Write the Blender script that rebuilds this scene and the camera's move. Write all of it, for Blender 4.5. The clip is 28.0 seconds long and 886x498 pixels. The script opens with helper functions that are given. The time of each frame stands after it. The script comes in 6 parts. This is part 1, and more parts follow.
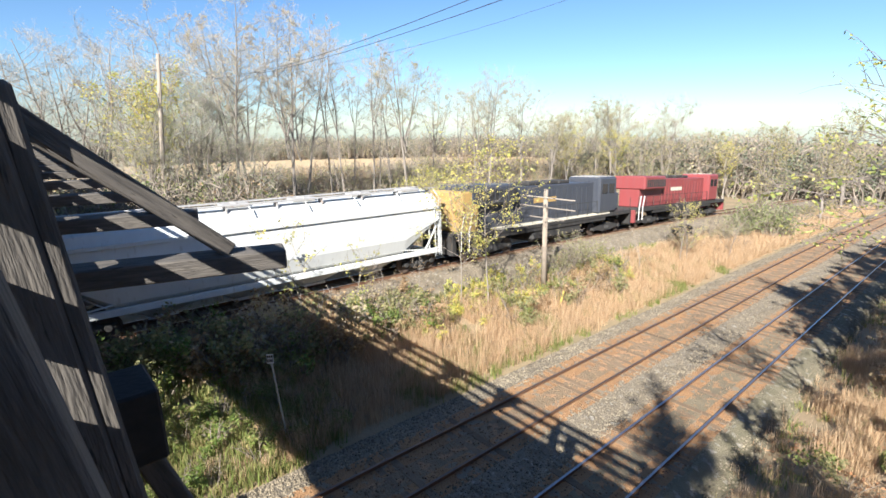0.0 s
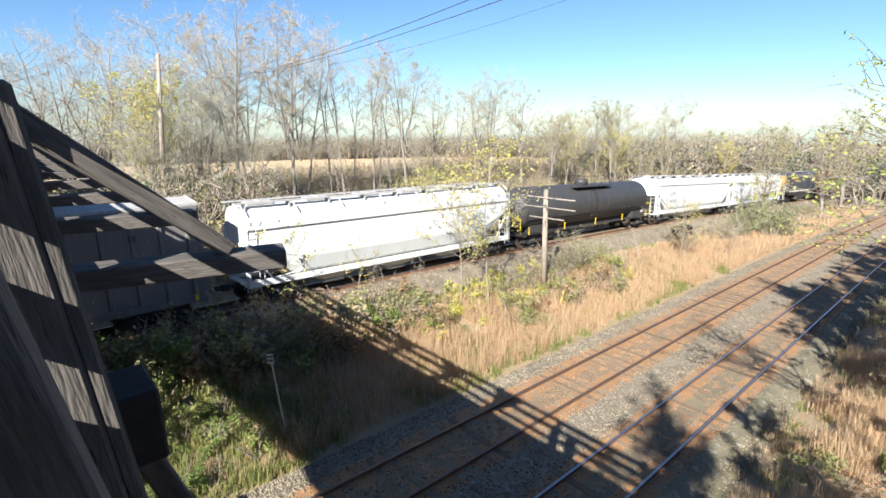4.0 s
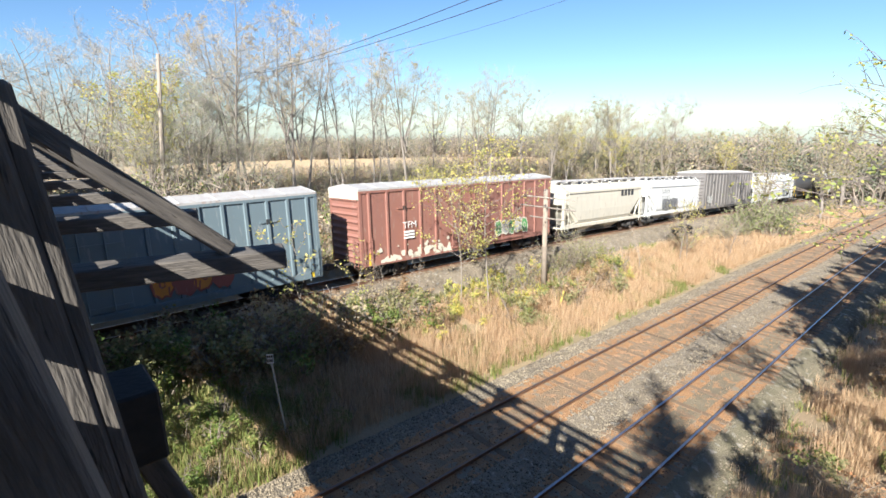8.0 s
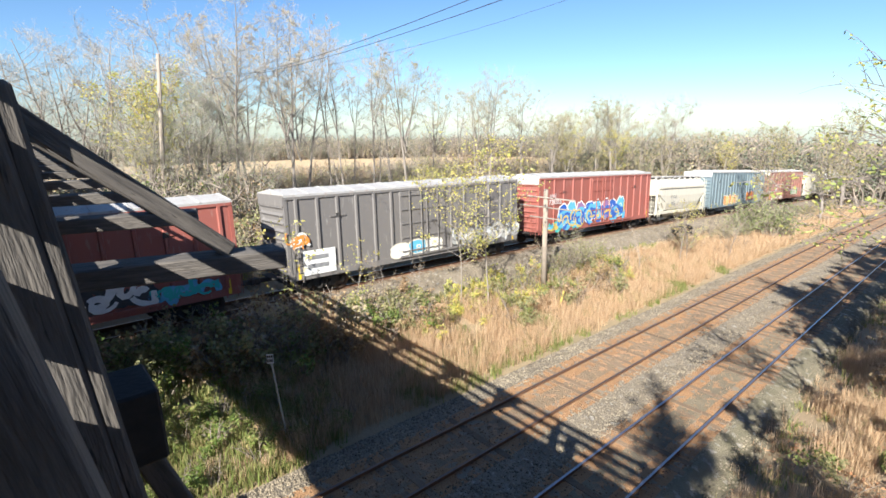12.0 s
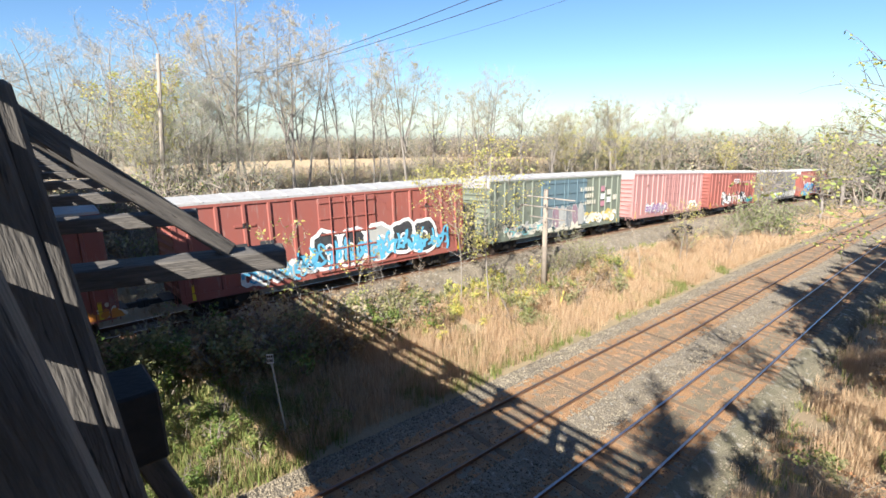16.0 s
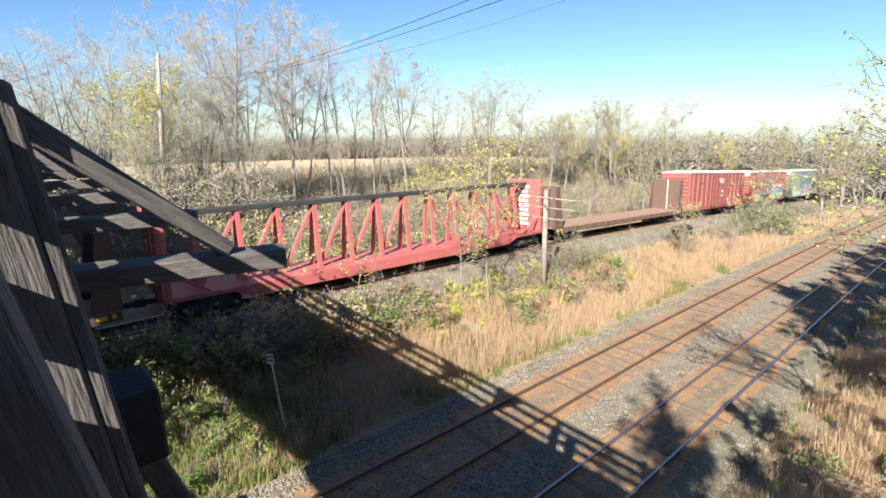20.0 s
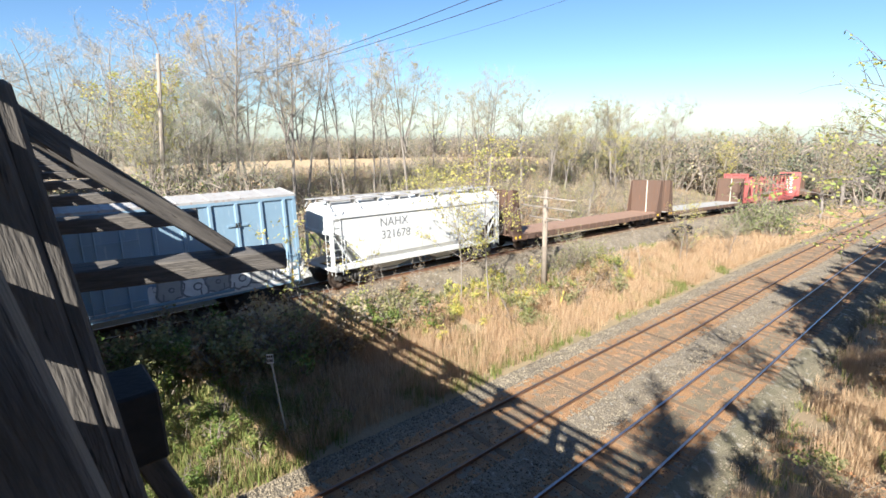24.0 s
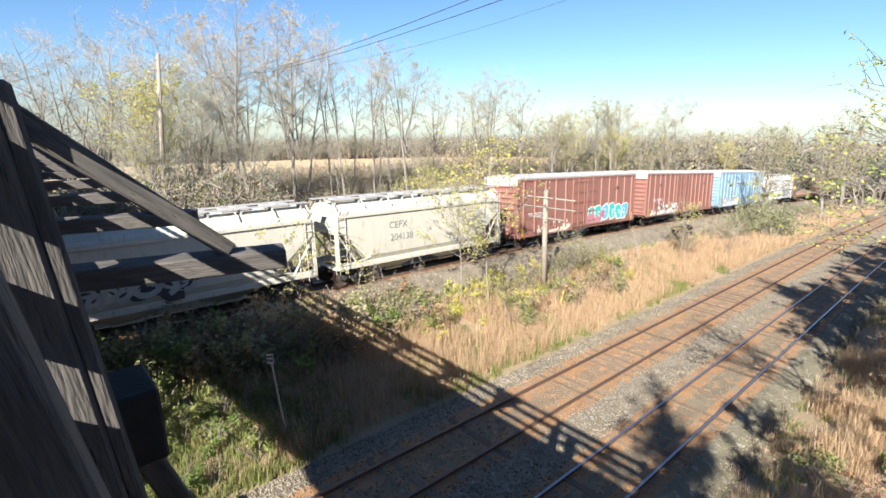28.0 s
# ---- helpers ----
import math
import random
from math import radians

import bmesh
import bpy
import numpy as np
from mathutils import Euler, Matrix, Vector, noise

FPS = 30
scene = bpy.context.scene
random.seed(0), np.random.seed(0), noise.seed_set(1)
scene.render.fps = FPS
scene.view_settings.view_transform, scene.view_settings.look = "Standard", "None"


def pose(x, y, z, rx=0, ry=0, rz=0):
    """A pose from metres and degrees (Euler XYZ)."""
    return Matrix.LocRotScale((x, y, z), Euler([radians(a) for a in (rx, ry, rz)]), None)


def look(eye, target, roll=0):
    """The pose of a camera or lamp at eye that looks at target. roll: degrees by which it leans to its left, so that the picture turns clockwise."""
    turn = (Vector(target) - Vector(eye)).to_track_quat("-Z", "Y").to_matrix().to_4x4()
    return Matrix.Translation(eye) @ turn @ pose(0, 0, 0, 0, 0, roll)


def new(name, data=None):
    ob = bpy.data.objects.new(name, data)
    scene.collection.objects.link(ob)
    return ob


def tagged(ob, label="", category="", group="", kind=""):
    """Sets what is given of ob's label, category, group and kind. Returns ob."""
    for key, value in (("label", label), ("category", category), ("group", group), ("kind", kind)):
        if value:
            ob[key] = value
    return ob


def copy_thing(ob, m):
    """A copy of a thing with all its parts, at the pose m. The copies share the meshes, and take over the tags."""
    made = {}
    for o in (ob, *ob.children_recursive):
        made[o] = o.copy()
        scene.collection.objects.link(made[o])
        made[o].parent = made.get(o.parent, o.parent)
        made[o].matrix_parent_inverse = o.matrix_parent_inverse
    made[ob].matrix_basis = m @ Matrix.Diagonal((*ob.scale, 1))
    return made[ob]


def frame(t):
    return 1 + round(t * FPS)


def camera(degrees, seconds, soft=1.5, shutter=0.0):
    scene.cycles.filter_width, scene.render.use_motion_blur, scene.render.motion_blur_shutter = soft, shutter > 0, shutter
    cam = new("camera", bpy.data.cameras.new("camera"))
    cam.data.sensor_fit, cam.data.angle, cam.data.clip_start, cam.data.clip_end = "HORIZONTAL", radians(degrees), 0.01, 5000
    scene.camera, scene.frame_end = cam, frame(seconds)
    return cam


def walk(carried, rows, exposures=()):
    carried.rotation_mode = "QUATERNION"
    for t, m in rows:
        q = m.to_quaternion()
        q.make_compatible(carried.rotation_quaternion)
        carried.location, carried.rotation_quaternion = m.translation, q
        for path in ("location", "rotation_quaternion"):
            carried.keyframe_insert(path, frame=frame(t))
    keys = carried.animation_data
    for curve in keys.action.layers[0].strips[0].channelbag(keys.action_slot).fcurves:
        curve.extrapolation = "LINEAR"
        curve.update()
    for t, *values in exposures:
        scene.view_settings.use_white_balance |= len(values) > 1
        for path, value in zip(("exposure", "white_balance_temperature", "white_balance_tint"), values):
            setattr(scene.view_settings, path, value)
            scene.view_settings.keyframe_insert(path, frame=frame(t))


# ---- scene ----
cam = camera(84.7, 28.0, soft=1.6)
EYE = Vector((0.0, 0.0, 8.878))
AXES = Matrix(((0.66113427, -0.1820477, 0.72784621), (0.75021316, 0.17209543, -0.63840691), (-0.00903849, 0.96811249, 0.25035277)))
STAND = Matrix.Translation(EYE) @ AXES.to_4x4()
walk(cam, [(0.0, STAND), (28.0, STAND)], exposures=[(0.0, 1.45, 6250, 8), (28.0, 1.45, 6250, 8)])

# ---- light ----
SUN_AZ, SUN_EL = radians(152), radians(35.4)
world = bpy.data.worlds.new("sky")
scene.world = world
world.use_nodes = True
nt = world.node_tree
nt.nodes.clear()
sky = nt.nodes.new("ShaderNodeTexSky")
sky.sky_type, sky.sun_disc, sky.sun_elevation, sky.sun_rotation = "NISHITA", False, SUN_EL, SUN_AZ
sky.air_density, sky.dust_density, sky.ozone_density = 1.0, 0.1, 2.8
bg = nt.nodes.new("ShaderNodeBackground")
bg.inputs["Strength"].default_value = 0.051
wo = nt.nodes.new("ShaderNodeOutputWorld")
tint = nt.nodes.new("ShaderNodeMix")
tint.data_type, tint.blend_type = "RGBA", "MULTIPLY"
tint.inputs["Factor"].default_value = 1.0
tint.inputs[7].default_value = (0.78, 0.94, 1.14, 1)
nt.links.new(sky.outputs[0], tint.inputs[6])
nt.links.new(tint.outputs[2], bg.inputs[0])
nt.links.new(bg.outputs[0], wo.inputs[0])
sun_data = bpy.data.lights.new("sun", "SUN")
sun_data.energy, sun_data.angle, sun_data.color = 5.0, radians(0.53), (1.0, 0.955, 0.88)
sun = new("sun", sun_data)
sun_dir = Vector((math.sin(SUN_AZ) * math.cos(SUN_EL), math.cos(SUN_AZ) * math.cos(SUN_EL), math.sin(SUN_EL)))
sun.matrix_world = look(sun_dir * 60, (0, 0, 0))


# ---- materials ----
def mat(name, c1, c2=None, scale=2.0, rough=0.75, metal=0.0, bump=0.3, fine=30.0, stretch=(1, 1, 1), c3=None, spot=0.62, vary=0.0, island=0.0, spec=0.4, dist=0.01):
    """Two-scale noise paint: c1 to c2 at a coarse scale, specks of c3, fine relief."""
    m = bpy.data.materials.new(name)
    m.use_nodes = True
    n, l = m.node_tree.nodes, m.node_tree.links
    p = n["Principled BSDF"]
    p.inputs["Roughness"].default_value, p.inputs["Metallic"].default_value = rough, metal
    p.inputs["Specular IOR Level"].default_value = spec
    co = n.new("ShaderNodeTexCoord")
    mp = n.new("ShaderNodeMapping")
    mp.inputs["Scale"].default_value = stretch
    l.new(co.outputs["Object"], mp.inputs["Vector"])
    a = n.new("ShaderNodeTexNoise")
    a.inputs["Scale"].default_value, a.inputs["Detail"].default_value, a.inputs["Roughness"].default_value = scale, 6, 0.65
    l.new(mp.outputs[0], a.inputs["Vector"])
    r = n.new("ShaderNodeValToRGB")
    r.color_ramp.elements[0].position, r.color_ramp.elements[1].position = 0.34, 0.66
    r.color_ramp.elements[0].color, r.color_ramp.elements[1].color = (*c1, 1), (*(c2 or [v * 0.8 for v in c1]), 1)
    l.new(a.outputs["Fac"], r.inputs[0])
    out = r.outputs[0]
    b = n.new("ShaderNodeTexNoise")
    b.inputs["Scale"].default_value, b.inputs["Detail"].default_value = fine, 4
    l.new(mp.outputs[0], b.inputs["Vector"])
    if c3:
        k = n.new("ShaderNodeValToRGB")
        k.color_ramp.elements[0].position, k.color_ramp.elements[1].position = spot, spot + 0.08
        c = n.new("ShaderNodeTexNoise")
        c.inputs["Scale"].default_value, c.inputs["Detail"].default_value = scale * 2.7, 8
        l.new(mp.outputs[0], c.inputs["Vector"])
        l.new(c.outputs["Fac"], k.inputs[0])
        x = n.new("ShaderNodeMix")
        x.data_type = "RGBA"
        l.new(k.outputs[0], x.inputs["Factor"])
        l.new(out, x.inputs[6])
        x.inputs[7].default_value = (*c3, 1)
        out = x.outputs[2]
    if vary or island:
        h = n.new("ShaderNodeHueSaturation")
        g = n.new("ShaderNodeNewGeometry") if island else n.new("ShaderNodeObjectInfo")
        v = n.new("ShaderNodeMapRange")
        amt = island or vary
        v.inputs["To Min"].default_value, v.inputs["To Max"].default_value = 1 - amt, 1 + amt
        l.new(g.outputs["Random Per Island" if island else "Random"], v.inputs[0])
        l.new(v.outputs[0], h.inputs["Value"])
        l.new(out, h.inputs["Color"])
        out = h.outputs[0]
    l.new(out, p.inputs["Base Color"])
    if bump:
        u = n.new("ShaderNodeBump")
        u.inputs["Strength"].default_value, u.inputs["Distance"].default_value = bump, dist
        l.new(b.outputs["Fac"], u.inputs["Height"])
        l.new(u.outputs[0], p.inputs["Normal"])
    return m


def leafmat(name, colors, trans=0.35):
    """Leaf colours drawn leaf by leaf, with light passing through."""
    m = bpy.data.materials.new(name)
    m.use_nodes = True
    n, l = m.node_tree.nodes, m.node_tree.links
    p = n["Principled BSDF"]
    p.inputs["Roughness"].default_value = 0.6
    p.inputs["Specular IOR Level"].default_value = 0.25
    g = n.new("ShaderNodeNewGeometry")
    r = n.new("ShaderNodeValToRGB")
    r.color_ramp.interpolation = "CONSTANT"
    e = r.color_ramp.elements
    while len(e) < len(colors):
        e.new(0.5)
    for i, c in enumerate(colors):
        e[i].position, e[i].color = i / len(colors), (*c, 1)
    l.new(g.outputs["Random Per Island"], r.inputs[0])
    l.new(r.outputs[0], p.inputs["Base Color"])
    t = n.new("ShaderNodeBsdfTranslucent")
    l.new(r.outputs[0], t.inputs["Color"])
    x = n.new("ShaderNodeMixShader")
    x.inputs[0].default_value = trans
    l.new(p.outputs[0], x.inputs[1])
    l.new(t.outputs[0], x.inputs[2])
    l.new(x.outputs[0], n["Material Output"].inputs["Surface"])
    return m


def paint(name, c, dirt=(0.12, 0.09, 0.07), rough=0.55, worn=0.6, fade=0.85, metal=0.0):
    """Weathered rail-car paint: faded colour, often paled further for haze, vertical dirt streaks, rust specks."""
    return mat(name, c, [v * fade + 0.02 for v in c], scale=1.6, stretch=(1.6, 1.6, 0.35), rough=rough, metal=metal, c3=[(a + b) / 2 for a, b in zip(c, dirt)], spot=worn, fine=18, bump=0.12)


M = {}
M["wood"] = mat("weathered_timber", (0.135, 0.117, 0.10), (0.06, 0.053, 0.048), scale=2.2, stretch=(1.0, 9, 9), rough=0.92, bump=0.9, fine=9, c3=(0.03, 0.026, 0.023), spot=0.62, dist=0.012, vary=0.08)
M["creosote"] = mat("dark_creosoted_timber", (0.026, 0.023, 0.021), (0.013, 0.012, 0.011), scale=5, rough=0.85, bump=0.5, fine=40, vary=0.2)
M["railside"] = mat("rusty_rail_steel", (0.17, 0.085, 0.045), (0.11, 0.06, 0.04), scale=6, rough=0.8, bump=0.2)
M["railtop"] = mat("polished_rail_head", (0.42, 0.42, 0.44), (0.34, 0.33, 0.33), scale=5, rough=0.28, metal=0.9, bump=0.05)
M["dulltop"] = mat("dull_rail_head", (0.20, 0.15, 0.12), (0.15, 0.11, 0.09), scale=5, rough=0.38, metal=0.75, bump=0.05)
M["sleeper"] = mat("sleeper_timber", (0.215, 0.145, 0.09), (0.14, 0.098, 0.065), scale=5, stretch=(1, 6, 6), rough=0.95, bump=0.5, fine=20, vary=0.3)
M["ballast"] = mat("grey_ballast", (0.245, 0.20, 0.145), (0.16, 0.13, 0.095), scale=1.5, rough=0.95, bump=1.0, fine=22, c3=(0.33, 0.30, 0.25), spot=0.6, dist=0.05)
M["rustbed"] = mat("rust_stained_ballast", (0.36, 0.20, 0.095), (0.27, 0.15, 0.075), scale=1.2, rough=0.95, bump=1.0, fine=24, c3=(0.23, 0.19, 0.14), spot=0.53, dist=0.05)
M["verge"] = mat("weedy_cinder_verge", (0.20, 0.17, 0.115), (0.13, 0.115, 0.07), scale=1.1, rough=0.95, bump=1.0, fine=20, c3=(0.30, 0.27, 0.22), spot=0.58, dist=0.05)
M["greybed"] = mat("olive_grey_ballast", (0.215, 0.175, 0.115), (0.15, 0.12, 0.08), scale=1.0, rough=0.95, bump=1.0, fine=24, c3=(0.32, 0.19, 0.10), spot=0.56, dist=0.05)
M["dustbed"] = mat("dusty_brown_ballast", (0.265, 0.185, 0.115), (0.185, 0.135, 0.085), scale=1.0, rough=0.95, bump=1.0, fine=24, c3=(0.38, 0.22, 0.12), spot=0.54, dist=0.05)
M["stone"] = mat("ballast_stone", (0.26, 0.215, 0.15), (0.15, 0.12, 0.085), scale=0.7, rough=0.9, bump=0.3, island=0.45)
M["ruststone"] = mat("rusty_ballast_stone", (0.29, 0.17, 0.09), (0.19, 0.12, 0.07), scale=0.7, rough=0.9, bump=0.3, island=0.4)
M["soil"] = mat("dry_grassy_soil", (0.32, 0.23, 0.14), (0.22, 0.175, 0.10), scale=0.35, rough=1.0, bump=0.8, fine=9, c3=(0.26, 0.19, 0.11), spot=0.55, dist=0.06)
M["field"] = mat("stubble_field", (0.50, 0.36, 0.21), (0.42, 0.31, 0.18), scale=0.08, rough=1.0, bump=0.5, fine=4, dist=0.05)
M["bark"] = mat("grey_bark", (0.30, 0.26, 0.22), (0.20, 0.17, 0.145), scale=4, stretch=(3, 3, 0.6), rough=0.95, bump=0.6, fine=22, vary=0.2)
M["darktwig"] = mat("dark_thin_twigs", (0.20, 0.165, 0.14), (0.14, 0.115, 0.10), scale=2, rough=0.95, bump=0.0, island=0.25)
# Lighter than the other twigs: haze is put into the colour.
M["hazetwig"] = mat("haze_paled_fine_twigs", (0.44, 0.39, 0.34), (0.34, 0.30, 0.26), scale=2, rough=0.95, bump=0.0, island=0.2)
M["twig"] = mat("fine_twigs", (0.30, 0.25, 0.20), (0.22, 0.18, 0.145), scale=2, rough=0.95, bump=0.0, island=0.25)
M["dryleaf"] = leafmat("pale_autumn_leaves", [(0.52, 0.42, 0.27), (0.46, 0.36, 0.26), (0.55, 0.48, 0.26), (0.44, 0.38, 0.30)], 0.4)
M["yellow"] = leafmat("yellow_autumn_leaves", [(0.58, 0.47, 0.10), (0.46, 0.42, 0.11), (0.36, 0.39, 0.11), (0.60, 0.50, 0.16)])
M["green"] = leafmat("green_leaves", [(0.16, 0.23, 0.06), (0.21, 0.27, 0.07), (0.28, 0.30, 0.09), (0.13, 0.19, 0.05)])
M["olive"] = leafmat("olive_leaves", [(0.33, 0.31, 0.15), (0.28, 0.28, 0.13), (0.40, 0.35, 0.18), (0.24, 0.25, 0.12)])
M["greyolive"] = leafmat("grey_olive_leaves", [(0.42, 0.42, 0.26), (0.38, 0.39, 0.25), (0.48, 0.45, 0.30), (0.35, 0.39, 0.21)], 0.45)
M["greygreen"] = leafmat("grey_green_far_leaves", [(0.22, 0.23, 0.15), (0.19, 0.21, 0.14), (0.27, 0.25, 0.17), (0.17, 0.19, 0.13)])
M["palegreen"] = leafmat("pale_yellow_green_leaves", [(0.50, 0.48, 0.14), (0.42, 0.46, 0.15), (0.36, 0.41, 0.13), (0.58, 0.52, 0.18)], 0.45)
M["shrubgreen"] = leafmat("olive_green_shrub_leaves", [(0.27, 0.30, 0.14), (0.32, 0.34, 0.16), (0.22, 0.26, 0.11), (0.38, 0.37, 0.18)], 0.4)
M["sapleaf"] = leafmat("yellow_sapling_leaves", [(0.62, 0.54, 0.14), (0.54, 0.50, 0.15), (0.44, 0.45, 0.14), (0.66, 0.56, 0.20)], 0.45)
M["litter"] = leafmat("fallen_leaves", [(0.42, 0.22, 0.11), (0.36, 0.17, 0.08), (0.48, 0.30, 0.17), (0.26, 0.13, 0.07)], 0.15)
M["dryolive"] = leafmat("yellow_olive_leaves", [(0.36, 0.33, 0.15), (0.44, 0.38, 0.16), (0.30, 0.29, 0.13), (0.42, 0.33, 0.19)], 0.4)
M["red"] = leafmat("red_leaves", [(0.36, 0.08, 0.04), (0.30, 0.11, 0.05), (0.22, 0.10, 0.05)])
M["rustleaf"] = leafmat("rusty_dead_leaves", [(0.41, 0.28, 0.16), (0.34, 0.22, 0.12), (0.47, 0.34, 0.20), (0.28, 0.19, 0.11)])
M["straw"] = leafmat("dry_grass_blades", [(0.57, 0.40, 0.245), (0.51, 0.345, 0.20), (0.62, 0.455, 0.295), (0.42, 0.285, 0.17)], 0.3)
M["weed"] = leafmat("green_weeds", [(0.19, 0.23, 0.06), (0.27, 0.27, 0.09), (0.15, 0.19, 0.05), (0.33, 0.28, 0.12)], 0.3)
M["black"] = paint("black_underframe_steel", (0.035, 0.032, 0.03), (0.10, 0.07, 0.05), rough=0.7)
M["brownsteel"] = paint("rusty_brown_steel", (0.13, 0.075, 0.05), (0.2, 0.1, 0.06), rough=0.8)
M["wheel"] = mat("wheel_steel", (0.12, 0.085, 0.065), (0.08, 0.06, 0.05), scale=5, rough=0.6, metal=0.4, bump=0.1)
M["white"] = paint("white_car_paint", (0.63, 0.63, 0.61), (0.38, 0.34, 0.29), rough=0.5, worn=0.62, fade=0.9)
M["cream"] = paint("cream_grey_car_paint", (0.56, 0.52, 0.43), (0.3, 0.24, 0.18), rough=0.55, worn=0.6, fade=0.86)
M["roof"] = paint("galvanised_white_roof", (0.42, 0.40, 0.38), (0.26, 0.17, 0.13), rough=0.6, worn=0.56, fade=0.8)
# Car reds and blue are desaturated to put haze into the paint.
M["boxred"] = paint("faded_hazy_boxcar_red", (0.30, 0.09, 0.068), (0.30, 0.2, 0.17), worn=0.6)
M["boxbrown"] = paint("boxcar_oxide_brown", (0.27, 0.12, 0.09), (0.3, 0.22, 0.18), worn=0.6)
M["pink"] = paint("sun_faded_pink_red", (0.42, 0.21, 0.19), (0.42, 0.3, 0.26), worn=0.64)
M["grey"] = paint("dark_grey_boxcar", (0.17, 0.155, 0.145), (0.35, 0.33, 0.3), worn=0.62)
M["slate"] = paint("slate_blue_boxcar", (0.12, 0.18, 0.205), (0.3, 0.33, 0.33), worn=0.64)
M["bluegreen"] = paint("blue_green_boxcar", (0.14, 0.185, 0.205), (0.26, 0.27, 0.27), worn=0.6)
M["olivecar"] = paint("olive_grey_boxcar", (0.17, 0.185, 0.14), (0.3, 0.31, 0.27), worn=0.64)
M["blue"] = paint("sky_blue_boxcar", (0.23, 0.34, 0.43), (0.4, 0.46, 0.5), worn=0.62)
M["tank"] = paint("matt_black_tank_paint", (0.04, 0.038, 0.038), (0.09, 0.08, 0.07), rough=0.5)
M["locored"] = paint("locomotive_red", (0.25, 0.05, 0.05), (0.3, 0.14, 0.1), rough=0.45, worn=0.72)
M["loconavy"] = paint("locomotive_dark_navy", (0.05, 0.055, 0.07), (0.1, 0.09, 0.09), rough=0.4, worn=0.7)
M["locoyellow"] = paint("locomotive_yellow", (0.44, 0.28, 0.10), (0.4, 0.3, 0.1), rough=0.4, worn=0.72)
M["beamred"] = paint("centre_beam_red", (0.45, 0.115, 0.10), (0.5, 0.25, 0.22), worn=0.66)
M["deckbrown"] = mat("rusty_plank_deck", (0.34, 0.21, 0.145), (0.25, 0.15, 0.10), scale=2, stretch=(4, 1, 1), rough=0.9, bump=0.4, fine=14)
M["deckgrey"] = mat("grey_plank_deck", (0.42, 0.40, 0.37), (0.33, 0.31, 0.28), scale=2, stretch=(4, 1, 1), rough=0.9, bump=0.4, fine=14)
M["safety"] = mat("yellow_reflector", (0.75, 0.52, 0.03), (0.68, 0.46, 0.03), scale=4, rough=0.5, bump=0.0)
M["letter"] = mat("white_lettering", (0.78, 0.77, 0.74), (0.66, 0.64, 0.6), scale=4, rough=0.6, bump=0.0)
M["faded"] = mat("faded_dark_lettering", (0.16, 0.16, 0.165), (0.26, 0.26, 0.26), scale=4, rough=0.6, bump=0.0)
M["dark"] = mat("black_lettering", (0.04, 0.04, 0.045), (0.06, 0.06, 0.06), scale=4, rough=0.6, bump=0.0)
for nm, c in (("g_blue", (0.03, 0.11, 0.42)), ("g_sky", (0.12, 0.42, 0.62)), ("g_teal", (0.05, 0.46, 0.42)), ("g_yel", (0.62, 0.46, 0.12)), ("g_org", (0.66, 0.24, 0.04)), ("g_pink", (0.48, 0.22, 0.26)), ("g_grn", (0.10, 0.30, 0.10)), ("g_grey", (0.42, 0.41, 0.38)), ("g_cream", (0.66, 0.60, 0.48)), ("g_mauve", (0.30, 0.16, 0.32)), ("g_dusk", (0.30, 0.19, 0.22)), ("g_pale", (0.22, 0.46, 0.46))):
    M[nm] = mat("sprayed_" + nm[2:], c, [v * 0.8 + 0.02 for v in c], scale=3, rough=0.6, bump=0.0)
M["glass"] = mat("dark_cab_glass", (0.02, 0.025, 0.03), (0.03, 0.03, 0.035), rough=0.08, bump=0.0, spec=0.6)
M["pole"] = mat("grey_pole_timber", (0.34, 0.28, 0.22), (0.24, 0.195, 0.155), scale=3, stretch=(5, 5, 0.5), rough=0.95, bump=0.5, fine=20)
M["wire"] = mat("black_cable", (0.05, 0.05, 0.055), (0.04, 0.04, 0.045), rough=0.6, bump=0.0)
M["concrete"] = mat("stained_concrete", (0.30, 0.28, 0.25), (0.20, 0.19, 0.17), scale=1.2, rough=0.9, bump=0.4)


# ---- mesh helpers ----
def part(name, bm, material, parent=None, label=""):
    me = bpy.data.meshes.new(name)
    bm.to_mesh(me)
    bm.free()
    return hung(name, me, material, parent, label)


def hung(name, me, material, parent=None, label=""):
    ob = new(name, me)
    if material and not me.materials:
        me.materials.append(material)
    ob.parent = parent
    if label:
        ob["label"] = label
    return ob


def box(bm, x0, x1, y0, y1, z0, z1, bevel=0.0, m=None):
    v = [bm.verts.new((x, y, z)) for z in (z0, z1) for y in (y0, y1) for x in (x0, x1)]
    fs = [bm.faces.new([v[i] for i in f]) for f in ((0, 2, 3, 1), (4, 5, 7, 6), (0, 1, 5, 4), (2, 6, 7, 3), (0, 4, 6, 2), (1, 3, 7, 5))]
    if bevel:
        es = {e for f in fs for e in f.edges}
        r = bmesh.ops.bevel(bm, geom=list(es), offset=bevel, segments=1, affect="EDGES")
        v = list({w for f in r["faces"] for w in f.verts})
    if m is not None:
        bmesh.ops.transform(bm, matrix=m, verts=v)
    return bm


def boxpart(name, dims, material, parent=None, bevel=0.0, label="", m=None):
    return part(name, box(bmesh.new(), *dims, bevel=bevel, m=m), material, parent, label)


